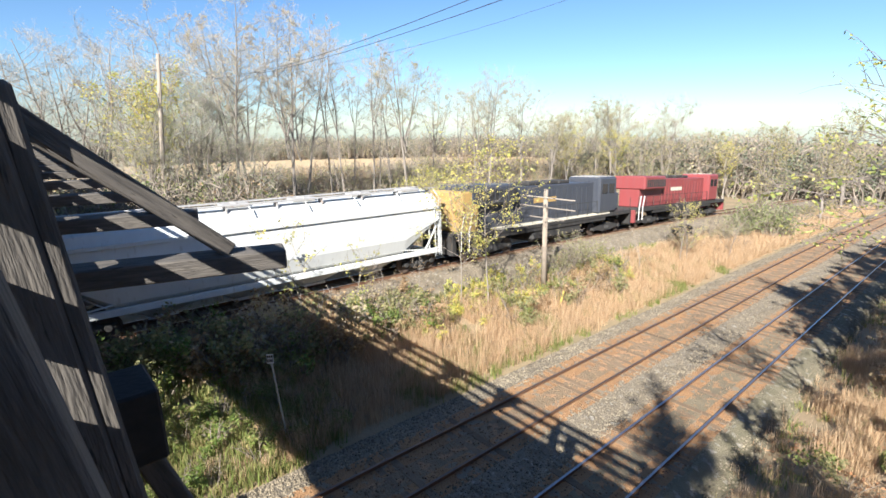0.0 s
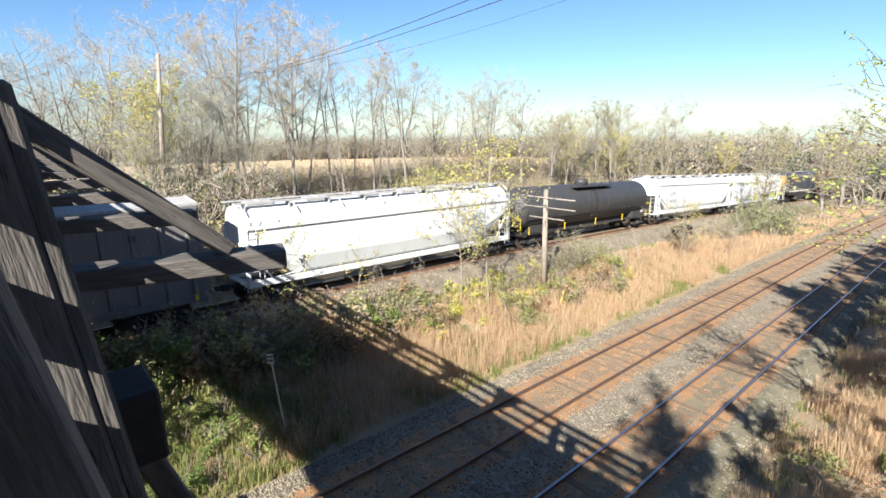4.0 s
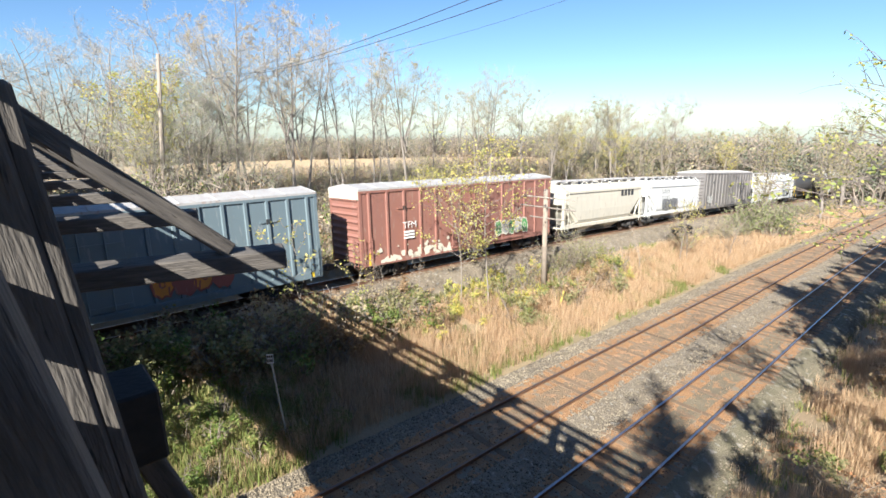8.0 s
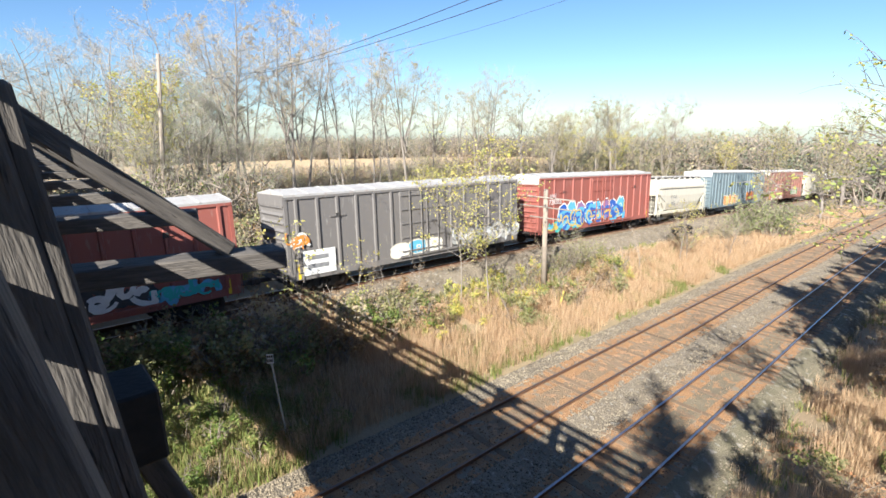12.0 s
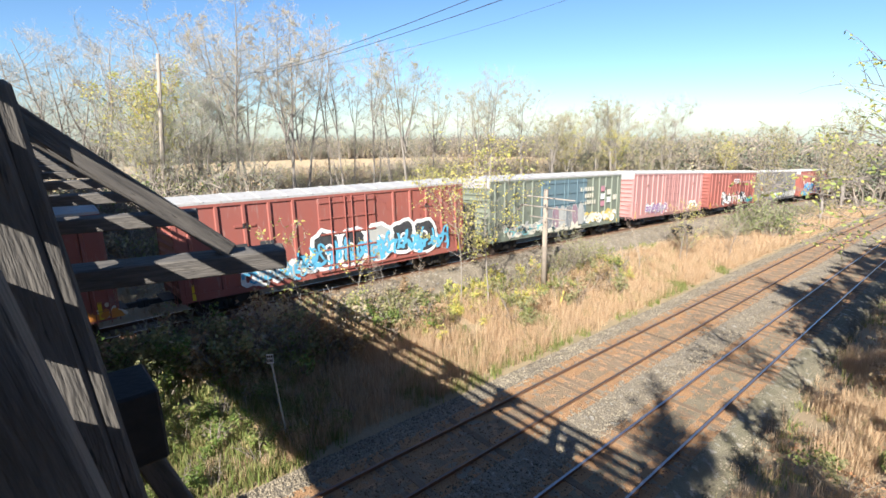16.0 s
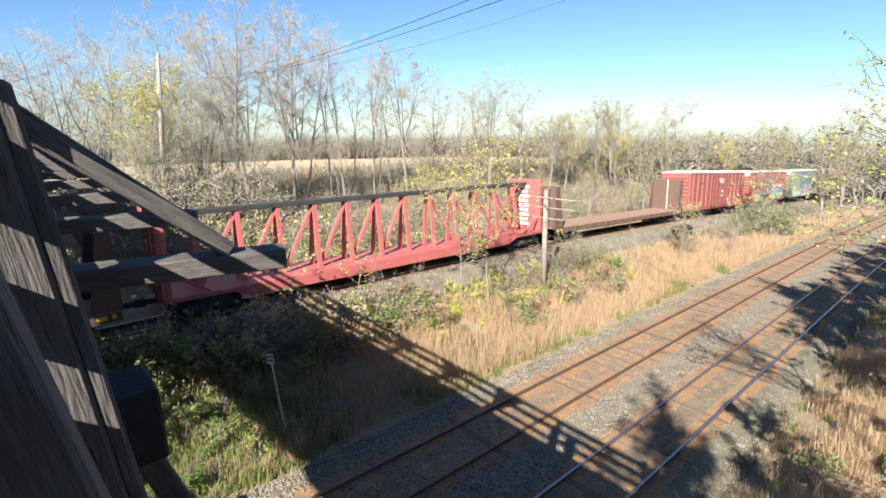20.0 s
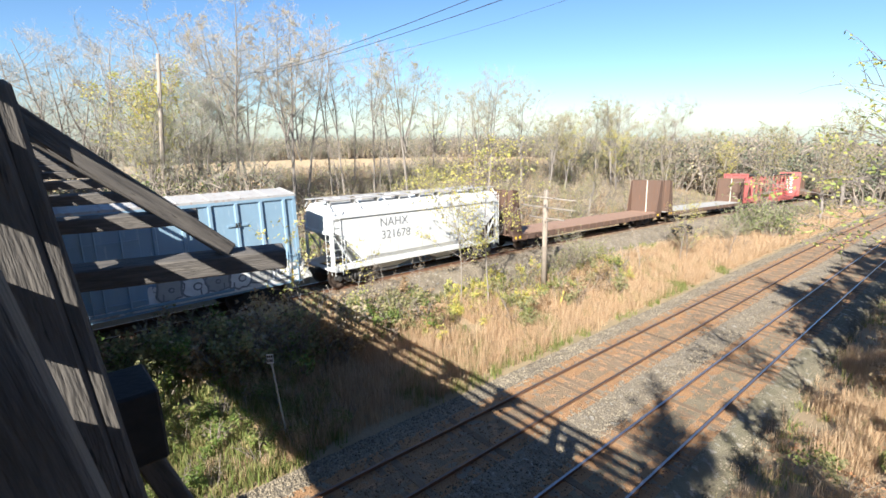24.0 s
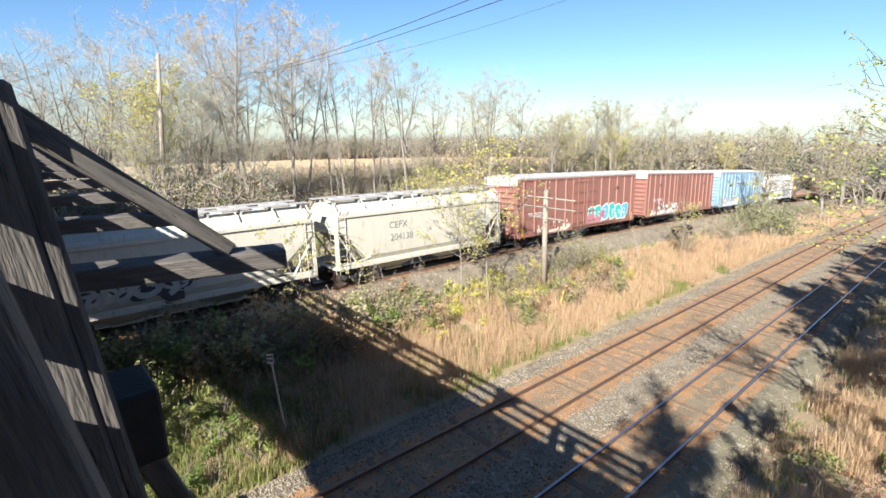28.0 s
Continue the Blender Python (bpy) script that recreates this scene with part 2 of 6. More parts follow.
def tube(bm, a, b, r0, r1=None, n=8, caps=True):
    a, b = Vector(a), Vector(b)
    r1 = r0 if r1 is None else r1
    d = (b - a).normalized()
    u = d.orthogonal().normalized()
    w = d.cross(u)
    rings = []
    for p, r in ((a, r0), (b, r1)):
        rings.append([bm.verts.new(p + (u * math.cos(2 * math.pi * i / n) + w * math.sin(2 * math.pi * i / n)) * r) for i in range(n)])
    for i in range(n):
        f = bm.faces.new((rings[0][i], rings[0][(i + 1) % n], rings[1][(i + 1) % n], rings[1][i]))
        f.smooth = n > 6
    if caps:
        bm.faces.new(rings[0][::-1])
        bm.faces.new(rings[1])
    return bm


def loft(bm, sections, closed=True, caps=True, smooth=False):
    """Skin a row of equal-length rings of points."""
    rings = [[bm.verts.new(p) for p in s] for s in sections]
    n = len(rings[0])
    for a, b in zip(rings, rings[1:]):
        for i in range(n if closed else n - 1):
            f = bm.faces.new((a[i], a[(i + 1) % n], b[(i + 1) % n], b[i]))
            f.smooth = smooth
    if caps and closed:
        bm.faces.new(rings[0][::-1])
        bm.faces.new(rings[-1])
    bmesh.ops.recalc_face_normals(bm, faces=bm.faces[:])
    return bm


def raw(name, verts, faces, material, parent=None, label=""):
    me = bpy.data.meshes.new(name)
    me.from_pydata(verts, [], faces)
    me.update()
    return hung(name, me, material, parent, label)


def rawtri(name, verts, tris, material, parent=None):
    """A mesh from arrays: verts n x 3, tris m x 3."""
    me = bpy.data.meshes.new(name)
    me.vertices.add(len(verts))
    me.vertices.foreach_set("co", np.asarray(verts, np.float32).ravel())
    me.loops.add(len(tris) * 3)
    me.loops.foreach_set("vertex_index", np.asarray(tris, np.int32).ravel())
    me.polygons.add(len(tris))
    me.polygons.foreach_set("loop_start", np.arange(0, len(tris) * 3, 3, dtype=np.int32))
    me.update(calc_edges=True)
    me.validate()
    return hung(name, me, material, parent)


def scatter(name, templates, places, material, parent=None, rng=None):
    """Joins turned and scaled copies of small templates (verts, tris) at places (x, y, z, scale)."""
    rng = rng or np.random.default_rng(1)
    V, T, base = [], [], 0
    for x, y, z, s in places:
        v, t = templates[rng.integers(len(templates))]
        a = rng.uniform(0, 2 * math.pi)
        c, k = math.cos(a) * s, math.sin(a) * s
        w = np.empty_like(v)
        w[:, 0] = v[:, 0] * c - v[:, 1] * k + x
        w[:, 1] = v[:, 0] * k + v[:, 1] * c + y
        w[:, 2] = v[:, 2] * s * rng.uniform(0.85, 1.15) + z
        V.append(w)
        T.append(t + base)
        base += len(v)
    return rawtri(name, np.concatenate(V), np.concatenate(T), material, parent)


def words(name, text, size, m, material, parent, label="", width=None):
    """Flat lettering, centred, in the plane of m."""
    cu = bpy.data.curves.new(name, "FONT")
    cu.body, cu.size, cu.align_x, cu.align_y = text, size, "CENTER", "CENTER"
    tmp = bpy.data.objects.new(name, cu)
    scene.collection.objects.link(tmp)
    me = bpy.data.meshes.new_from_object(tmp.evaluated_get(bpy.context.evaluated_depsgraph_get()))
    bpy.data.objects.remove(tmp)
    me.transform(m)
    return hung(name, me, material, parent, label)


# ---- the lines of the tracks ----
def ramp(v, a, b):
    u = min(max((v - a) / (b - a), 0.0), 1.0)
    return u * u * (3 - 2 * u)


def main_x(y):
    w = min(max(y, -20.0), 110.0)
    x = -0.00014 * w * w + 3.33e-06 * w ** 3
    return x + (y - w) * (-0.00028 * w + 1e-05 * w * w)


def main_z(y):
    w = min(max(y, -30.0), 100.0)
    return -0.0389 * w - 0.008 * (min(max(y, 100.0), 250.0) - 100.0)


XA, XC, GAUGE = -9.898, -6.267, 1.507
CANT = 0.0584


def bend(s):
    """How far the branch line swings away from its first curve."""
    d = min(max(s - 18.0, 0.0), 71.0)
    return -0.001393 * d * d + 1.31e-05 * d ** 3


def train_xy(s):
    w = min(max(s, -14.0), 150.0)
    x = -21.735 - 0.00524 * w + 0.000705 * w * w - 3.7e-06 * w ** 3
    return x + (s - w) * (-0.00524 + 0.00141 * w - 1.11e-05 * w * w) + bend(s), s


def train_z(s):
    w = min(max(s, -14.0), 50.0)
    z = 1.17 - 0.01677 * w - 0.000385 * w * w
    return z - 0.0553 * (min(max(s, 50.0), 170.0) - 50.0) + 0.303 * bend(s)


def train_frame(s):
    """Middle of the track between the rail heads, forward, right and up, canted."""
    a, b = train_xy(s - 1), train_xy(s + 1)
    f = Vector((b[0] - a[0], 2.0, train_z(s + 1) - train_z(s - 1))).normalized()
    r = f.cross(Vector((0, 0, 1))).normalized()
    r = (r * math.cos(CANT) + Vector((0, 0, 1)) * math.sin(CANT)).normalized()
    x, y = train_xy(s)
    return Vector((x, y, train_z(s))), f, r, r.cross(f).normalized()


def land(x, y):
    """Height of the bare ground."""
    zm, zt = main_z(y), train_z(y)
    xt = train_xy(y)[0]
    xm = main_x(y)
    east, west = XC + 2.9 + xm, XA - 1.9 + xm
    if x > east:
        z = zm - 0.55 + 2.6 * ramp(x, east - 0.2, east + 7.5) + 1.5 * ramp(x, east + 6, east + 30)
    elif x > west:
        z = zm - 0.75
    elif x > xt:
        u = ramp(x, xt + 2.0, west)
        z = (zt - 0.85) * (1 - u) + (zm - 0.55) * u
    else:
        u = ramp(-x, -xt + 4, -xt + 45)
        z = (zt - 0.85) * (1 - u) + (0.15 if zt > -2 else 0.15 * 1.0) * u
        if y > 60:
            z = z * (1 - ramp(y, 60, 160)) + (zt - 0.8) * ramp(y, 60, 160) * (1 - u) + z * ramp(y, 60, 160) * u
    z -= 0.034 * max(math.hypot(x, y) - 165, 0)
    return z + 0.10 * noise.noise(Vector((x * 0.25, y * 0.25, 0.3))) * ramp(abs(x - west), 0, 2)


# ---- ground and tracks ----
def steps(pairs):
    out = []
    for a, b, d in pairs:
        out += list(np.arange(a, b, d))
    return out


gx = steps([(-900, -300, 100), (-300, -100, 20), (-100, -40, 4), (-40, 6, 0.8), (6, 40, 4), (40, 200, 20), (200, 901, 100)])
gy = steps([(-700, -100, 100), (-100, -20, 10), (-20, 70, 1.0), (70, 180, 4), (180, 400, 20), (400, 1501, 100)])
gv = [(x, y, land(x, y)) for y in gy for x in gx]
nx = len(gx)
gf = [(j * nx + i, j * nx + i + 1, (j + 1) * nx + i + 1, (j + 1) * nx + i) for j in range(len(gy) - 1) for i in range(nx - 1)]
ground = tagged(raw("ground", gv, gf, M["soil"]), "dry brown grassy ground beside the railway", "ground", kind="structure")
for f in ground.data.polygons:
    f.use_smooth = True
fv = []
for j in range(41):
    for i in range(31):
        x, y = -340 + i * 8.7, -60 + j * 8.5
        fv.append((x, y, land(x, y) + 0.12))
ff = [(j * 31 + i, j * 31 + i + 1, (j + 1) * 31 + i + 1, (j + 1) * 31 + i) for j in range(40) for i in range(30)]
tagged(raw("field", fv, ff, M["field"]), "pale tan harvested stubble field behind the trees", "field", kind="structure")

SPAN = steps([(-40, 90, 1.5), (90, 260, 5)])


def strip(name, line, offs, material, label, parent=None):
    """A band swept along a track; offs are (right, up) from the line's point."""
    secs = [[line(s, o, h) for o, h in offs] for s in SPAN]
    return part(name, loft(bmesh.new(), secs, closed=False, caps=False), material, parent, label)


def on_main(s, o, h):
    return Vector((main_x(s) + o, s, main_z(s) + h))


def on_train(s, o, h):
    p, f, r, u = train_frame(s)
    return p + r * o + u * h


main_bed = tagged(new("main_track_bed"), "rust-stained double track ballast bed", "track bed", kind="structure")
branch_bed = tagged(new("branch_track_bed"), "grey ballast bed under the freight train", "track bed", kind="structure")
A0, C0 = XA + GAUGE / 2, XC + GAUGE / 2
strip("ballast_shoulder", on_main, [(XA - 2.3, -0.95), (XA - 1.55, -0.3), (XA - 0.62, -0.125)], M["ballast"], "grey stone shoulder", main_bed)
for x0, x1, m, lab in ((XA - 0.62, XA + 0.42, "rustbed", "rust-orange ballast along the rail"), (XA + 0.42, XA + GAUGE - 0.42, "dustbed", "brown ballast between the rails"), (XA + GAUGE - 0.42, XA + GAUGE + 0.5, "rustbed", "rust-orange ballast along the rail"), (XC - 0.4, XC + 0.38, "rustbed", "rust-orange ballast along the rail"), (XC + 0.38, XC + GAUGE - 0.38, "greybed", "olive-grey ballast between the rails"), (XC + GAUGE - 0.38, XC + GAUGE + 0.4, "rustbed", "rust-orange ballast along the rail"), (XC + GAUGE + 0.4, XC + GAUGE + 0.62, "verge", "cinder edge")):
    strip("ballast", on_main, [(x0, -0.127), ((x0 + x1) / 2, -0.13), (x1, -0.127)], M[m], lab, main_bed)
strip("ballast", on_main, [(XA + GAUGE + 0.5, -0.127), (XC - 0.9, -0.17), (XC - 0.4, -0.127)], M["ballast"], "grey stones between the tracks", main_bed)
strip("ballast_shoulder", on_main, [(XC + GAUGE + 0.62, -0.125), (XC + GAUGE + 1.15, -0.28), (XC + GAUGE + 1.9, -0.8)], M["verge"], "weedy olive-grey cinder verge", main_bed)
strip("ballast_shoulder", on_train, [(0.75 + 2.4, -1.15), (0.75 + 1.3, -0.3), (1.3, -0.19), (-1.3, -0.19), (-2.05, -0.3), (-3.2, -1.2)], M["ballast"], "grey stone bed", branch_bed)


def rail(line, off, name, parent, shiny):
    prof = [(-0.07, -0.17), (0.07, -0.17), (0.07, -0.155), (0.012, -0.135), (0.012, -0.045), (0.036, -0.035), (0.036, -0.004), (-0.036, -0.004), (-0.036, -0.035), (-0.012, -0.045), (-0.012, -0.135), (-0.07, -0.155)]
    ob = part(name, loft(bmesh.new(), [[line(s, off + o, h) for o, h in prof] for s in SPAN]), M["railside"], parent)
    part("rail_head", loft(bmesh.new(), [[line(s, off + o, h) for o, h in ((-0.034, -0.004), (0.034, -0.004), (0.028, 0.0), (-0.028, 0.0))] for s in SPAN]), M["railtop"] if shiny else M["dulltop"], ob, "polished running surface" if shiny else "dull worn running surface")
    return ob


tracks = []
for nm, line, c, lab, shiny in (("track", on_main, A0, "dull brown rails on worn wooden sleepers", None), ("track", on_main, C0, "shiny railway rails on worn wooden sleepers", True), ("track", on_train, 0.0, "rails of the branch line under the train", True)):
    t = tagged(new(nm), lab, "railway track", group="railway tracks", kind="structure")
    rail(line, c - GAUGE / 2, "rail", t, shiny)
    rail(line, c + GAUGE / 2, "rail", t, shiny)
    tracks.append((t, line, c))


# ---- the train ----
CARS = []


def car(name, s_front, s_rear, label, category="freight car"):
    e = tagged(new(name), label, category, group="cars of the freight train")
    CARS.append((e, s_front, s_rear))
    return e, s_front - s_rear


_wheel = None


def wheel_mesh():
    global _wheel
    if _wheel is None:
        bm = bmesh.new()
        prof = [(0.0, 0.06), (0.08, 0.06), (0.12, 0.02), (0.36, 0.02), (0.40, 0.06), (0.455, 0.06), (0.46, -0.06), (0.50, -0.07), (0.50, -0.095), (0.40, -0.095), (0.36, -0.05), (0.0, -0.05)]
        secs = []
        for i in range(20):
            a = 2 * math.pi * i / 20
            secs.append([(r * math.cos(a), y, r * math.sin(a)) for r, y in prof])
        secs.append(secs[0])
        loft(bm, secs, closed=False, caps=False)
        bmesh.ops.remove_doubles(bm, verts=bm.verts[:], dist=1e-4)
        bmesh.ops.recalc_face_normals(bm, faces=bm.faces[:])
        _wheel = bpy.data.meshes.new("wheel")
        bm.to_mesh(_wheel)
        bm.free()
        _wheel.materials.append(M["wheel"])
    return _wheel


_truck = {}


def truck(e, x, axles=2, base=1.75):
    """A bogie: side frames, springs and bolster, with its wheels."""
    key = (axles, base)
    if key not in _truck:
        bm = bmesh.new()
        half = base / 2 * (axles - 1)
        for y in (-1.0, 1.0):
            o = [(-half - 0.25, 0.42), (-half - 0.22, 0.6), (-half + 0.2, 0.62), (-0.45, 0.86), (0.45, 0.86), (half - 0.2, 0.62), (half + 0.22, 0.6), (half + 0.25, 0.42), (half - 0.3, 0.40), (0.4, 0.22), (-0.4, 0.22), (-half + 0.3, 0.40)]
            loft(bm, [[(px, y - 0.07, pz) for px, pz in o], [(px, y + 0.07, pz) for px, pz in o]])
            for k in range(axles):
                tube(bm, (-half + k * base, y - 0.14, 0.46), (-half + k * base, y + 0.14, 0.46), 0.13, n=10)
            for sx in (-0.2, 0.0, 0.2):
                tube(bm, (sx, y + 0.1 * (1 if y > 0 else -1), 0.3), (sx, y + 0.1 * (1 if y > 0 else -1), 0.62), 0.08, n=8)
        box(bm, -0.22, 0.22, -1.1, 1.1, 0.5, 0.78)
        for k in range(axles):
            tube(bm, (-half + k * base, -0.75, 0.46), (-half + k * base, 0.75, 0.46), 0.08, n=8)
        me = bpy.data.meshes.new("bogie")
        bm.to_mesh(me)
        bm.free()
        me.materials.append(M["black"])
        _truck[key] = me
    b = hung("bogie", _truck[key], None, e)
    b.location = (x, 0, 0)
    half = base / 2 * (axles - 1)
    for k in range(axles):
        for y in (-0.76, 0.76):
            w = hung("wheel", wheel_mesh(), None, b)
            w.location = (-half + k * base, y, 0.46)
            if y > 0:
                w.rotation_euler = (0, 0, math.pi)
    return b


def stored(name, bm, material):
    """A mesh kept for several objects."""
    me = bpy.data.meshes.new(name)
    bm.to_mesh(me)
    bm.free()
    me.materials.append(material)
    return me


def couplers(e, L, z=0.86):
    for sgn in (-1, 1):
        bm = bmesh.new()
        x0, x1 = sorted((sgn * (L / 2 - 1.7), sgn * L / 2))
        box(bm, x0, x1, -0.09, 0.09, z - 0.1, z + 0.1)
        box(bm, *sorted((sgn * (L / 2 - 0.2), sgn * (L / 2 + 0.02))), -0.17, 0.17, z - 0.16, z + 0.16, bevel=0.04)
        part("coupler", bm, M["black"], e)


def ladder(e, x, y, z0, z1, w, material, axis="x", rungs=6, name="ladder"):
    """Two stiles and rungs; across the car's length ('x') or its width ('y')."""
    bm = bmesh.new()
    at = (lambda u, z: (x + u, y, z)) if axis == "x" else (lambda u, z: (x, y + u, z))
    for u in (-w / 2, w / 2):
        tube(bm, at(u, z0), at(u, z1), 0.018, n=5)
    for i in range(rungs):
        z = z0 + (i + 0.5) * (z1 - z0) / rungs
        tube(bm, at(-w / 2, z), at(w / 2, z), 0.014, n=5)
    return part(name, bm, material, e)


def stroke(V, F, pts, w, y):
    """A flat ribbon along pts in the plane of the side."""
    st = len(V)
    for i, (x, z) in enumerate(pts):
        a, b = pts[max(i - 1, 0)], pts[min(i + 1, len(pts) - 1)]
        dx, dz = b[0] - a[0], b[1] - a[1]
        k = math.hypot(dx, dz) or 1.0
        ww = w * (1.0 - 0.25 * abs(2 * i / (len(pts) - 1) - 1))
        V.append((x - dz / k * ww, y, z + dx / k * ww))
        V.append((x + dz / k * ww, y, z - dx / k * ww))
    for i in range(len(pts) - 1):
        F.append((st + 2 * i, st + 2 * i + 1, st + 2 * i + 3, st + 2 * i + 2))


def daub(e, x0, x1, z0, z1, y, colors, seed, name="graffiti", n=9, label="sprayed graffiti"):
    """A tangle of overlapping sprayed curves and patches with no letters in it, one layer a colour."""
    rng = random.Random(seed)
    cw, h = (x1 - x0) / n, z1 - z0
    for ci, c in enumerate(colors):
        V, F = [], []
        w = cw * (0.26, 0.15, 0.10, 0.08, 0.06)[min(ci, 4)]
        count = int(n * (2.2, 2.6, 1.4, 1.2, 1.0)[min(ci, 4)])
        for k in range(count):
            cx = x0 + (k + rng.random()) * (x1 - x0) / count
            cz = z0 + h * (0.5 + 0.28 * math.sin(k * 1.7 + ci) * rng.random())
            ax, az = cw * rng.uniform(0.25, 0.75), h * rng.uniform(0.12, 0.42)
            t0, sweep, sk = rng.uniform(0, 6.28), rng.choice((-1, 1)) * rng.uniform(1.8, 5.2), rng.uniform(-0.6, 0.6)
            pts = []
            for t in np.linspace(0, 1, 9):
                a = t0 + sweep * t
                px = cx + ax * math.cos(a) + sk * az * math.sin(a) * 0.6
                pz = cz + az * math.sin(a) * (1 - 0.3 * t)
                pts.append((min(max(px, x0), x1), min(max(pz, z0), z1)))
            stroke(V, F, pts, w * rng.uniform(0.6, 1.3), y - 0.0035 * ci - 0.0008 * (k % 4))
        raw(name, V, F, M[c], e, label if ci == 0 else "")["kind"] = "stuff"


def piece(e, x0, x1, z0, z1, y, fills, edge, seed, n, line=0.09):
    """A row of fat rounded blobs with an outline and a spot in each, one layer a colour."""
    rng = random.Random(seed)
    cw, h = (x1 - x0) / n, z1 - z0
    layers = {c: ([], []) for c in dict.fromkeys(fills)}
    rim, spots = ([], []), ([], [])
    for k in range(n):
        cx, cz = x0 + (k + 0.5) * cw, z0 + h * rng.uniform(0.44, 0.56)
        lean, pts = rng.uniform(-0.3, 0.3), []
        for i in range(18):
            a = 2 * math.pi * i / 18
            c, d = math.cos(a), math.sin(a)
            g = (abs(c) ** 3 + abs(d) ** 3) ** (-1 / 3) * rng.uniform(0.82, 1.05)
            pts.append((cx + cw * 0.56 * g * c + lean * h * 0.3 * d, cz + h * 0.5 * g * d))
        V, F = layers[fills[k % len(fills)]]
        o = len(V)
        V.append((cx, y - 0.0008 * (k % 3), cz))
        V += [(px, y - 0.0008 * (k % 3), pz) for px, pz in pts]
        F += [(o, o + 1 + i, o + 1 + (i + 1) % 18) for i in range(18)]
        stroke(*rim, pts + pts[:2], line * 0.5 * h ** 0.5, y - 0.004 - 0.0006 * (k % 3))
        r, sx = rng.uniform(0.10, 0.2), rng.uniform(-0.15, 0.15) * cw
        ring = [(cx + sx + cw * r * math.cos(t), cz + h * r * 0.9 * math.sin(t)) for t in np.linspace(0, 6.0, 9)]
        stroke(*spots, ring, line * 0.4, y - 0.007)
        bar = rng.uniform(-0.35, 0.35) * cw
        stroke(*spots, [(cx + bar, cz - h * 0.42), (cx + bar + lean * 0.2, cz - h * 0.12)], line * 0.45, y - 0.007)
    for i, (c, (V, F)) in enumerate(layers.items()):
        raw("graffiti", V, F, M[c], e, "rounded sprayed graffiti" if i == 0 else "")["kind"] = "stuff"
    raw("graffiti", *rim, M[edge], e)["kind"] = "stuff"
    raw("graffiti", *spots, M[edge], e)["kind"] = "stuff"


def flakes(e, x0, x1, z0, z1, y, colour, seed, dense=1.0):
    """Ragged patches where the paint has peeled, thinner towards the top."""
    rng = random.Random(seed)
    V, F = [], []
    for k in range(int((x1 - x0) * 7 * dense)):
        cx, u = rng.uniform(x0, x1), rng.random() ** 1.8
        cz, r = z0 + (z1 - z0) * u, rng.uniform(0.1, 0.3) * (1.15 - 0.75 * u)
        o, d = len(V), 0.0008 * (k % 4)
        V.append((cx, y - d, cz))
        V += [(cx + r * 1.1 * rng.uniform(0.45, 1.2) * math.cos(6.283 * i / 9), y - d, max(cz + r * rng.uniform(0.4, 1.2) * math.sin(6.283 * i / 9), z0)) for i in range(9)]
        F += [(o, o + 1 + i, o + 1 + (i + 1) % 9) for i in range(9)]
    raw("peeled_paint", V, F, M[colour], e, "ragged peeled paint showing pale primer")["kind"] = "stuff"


def textplane(x, y, z):
    """A plane on the side that faces the camera."""
    return pose(x, y, z, 90, 0, 0)


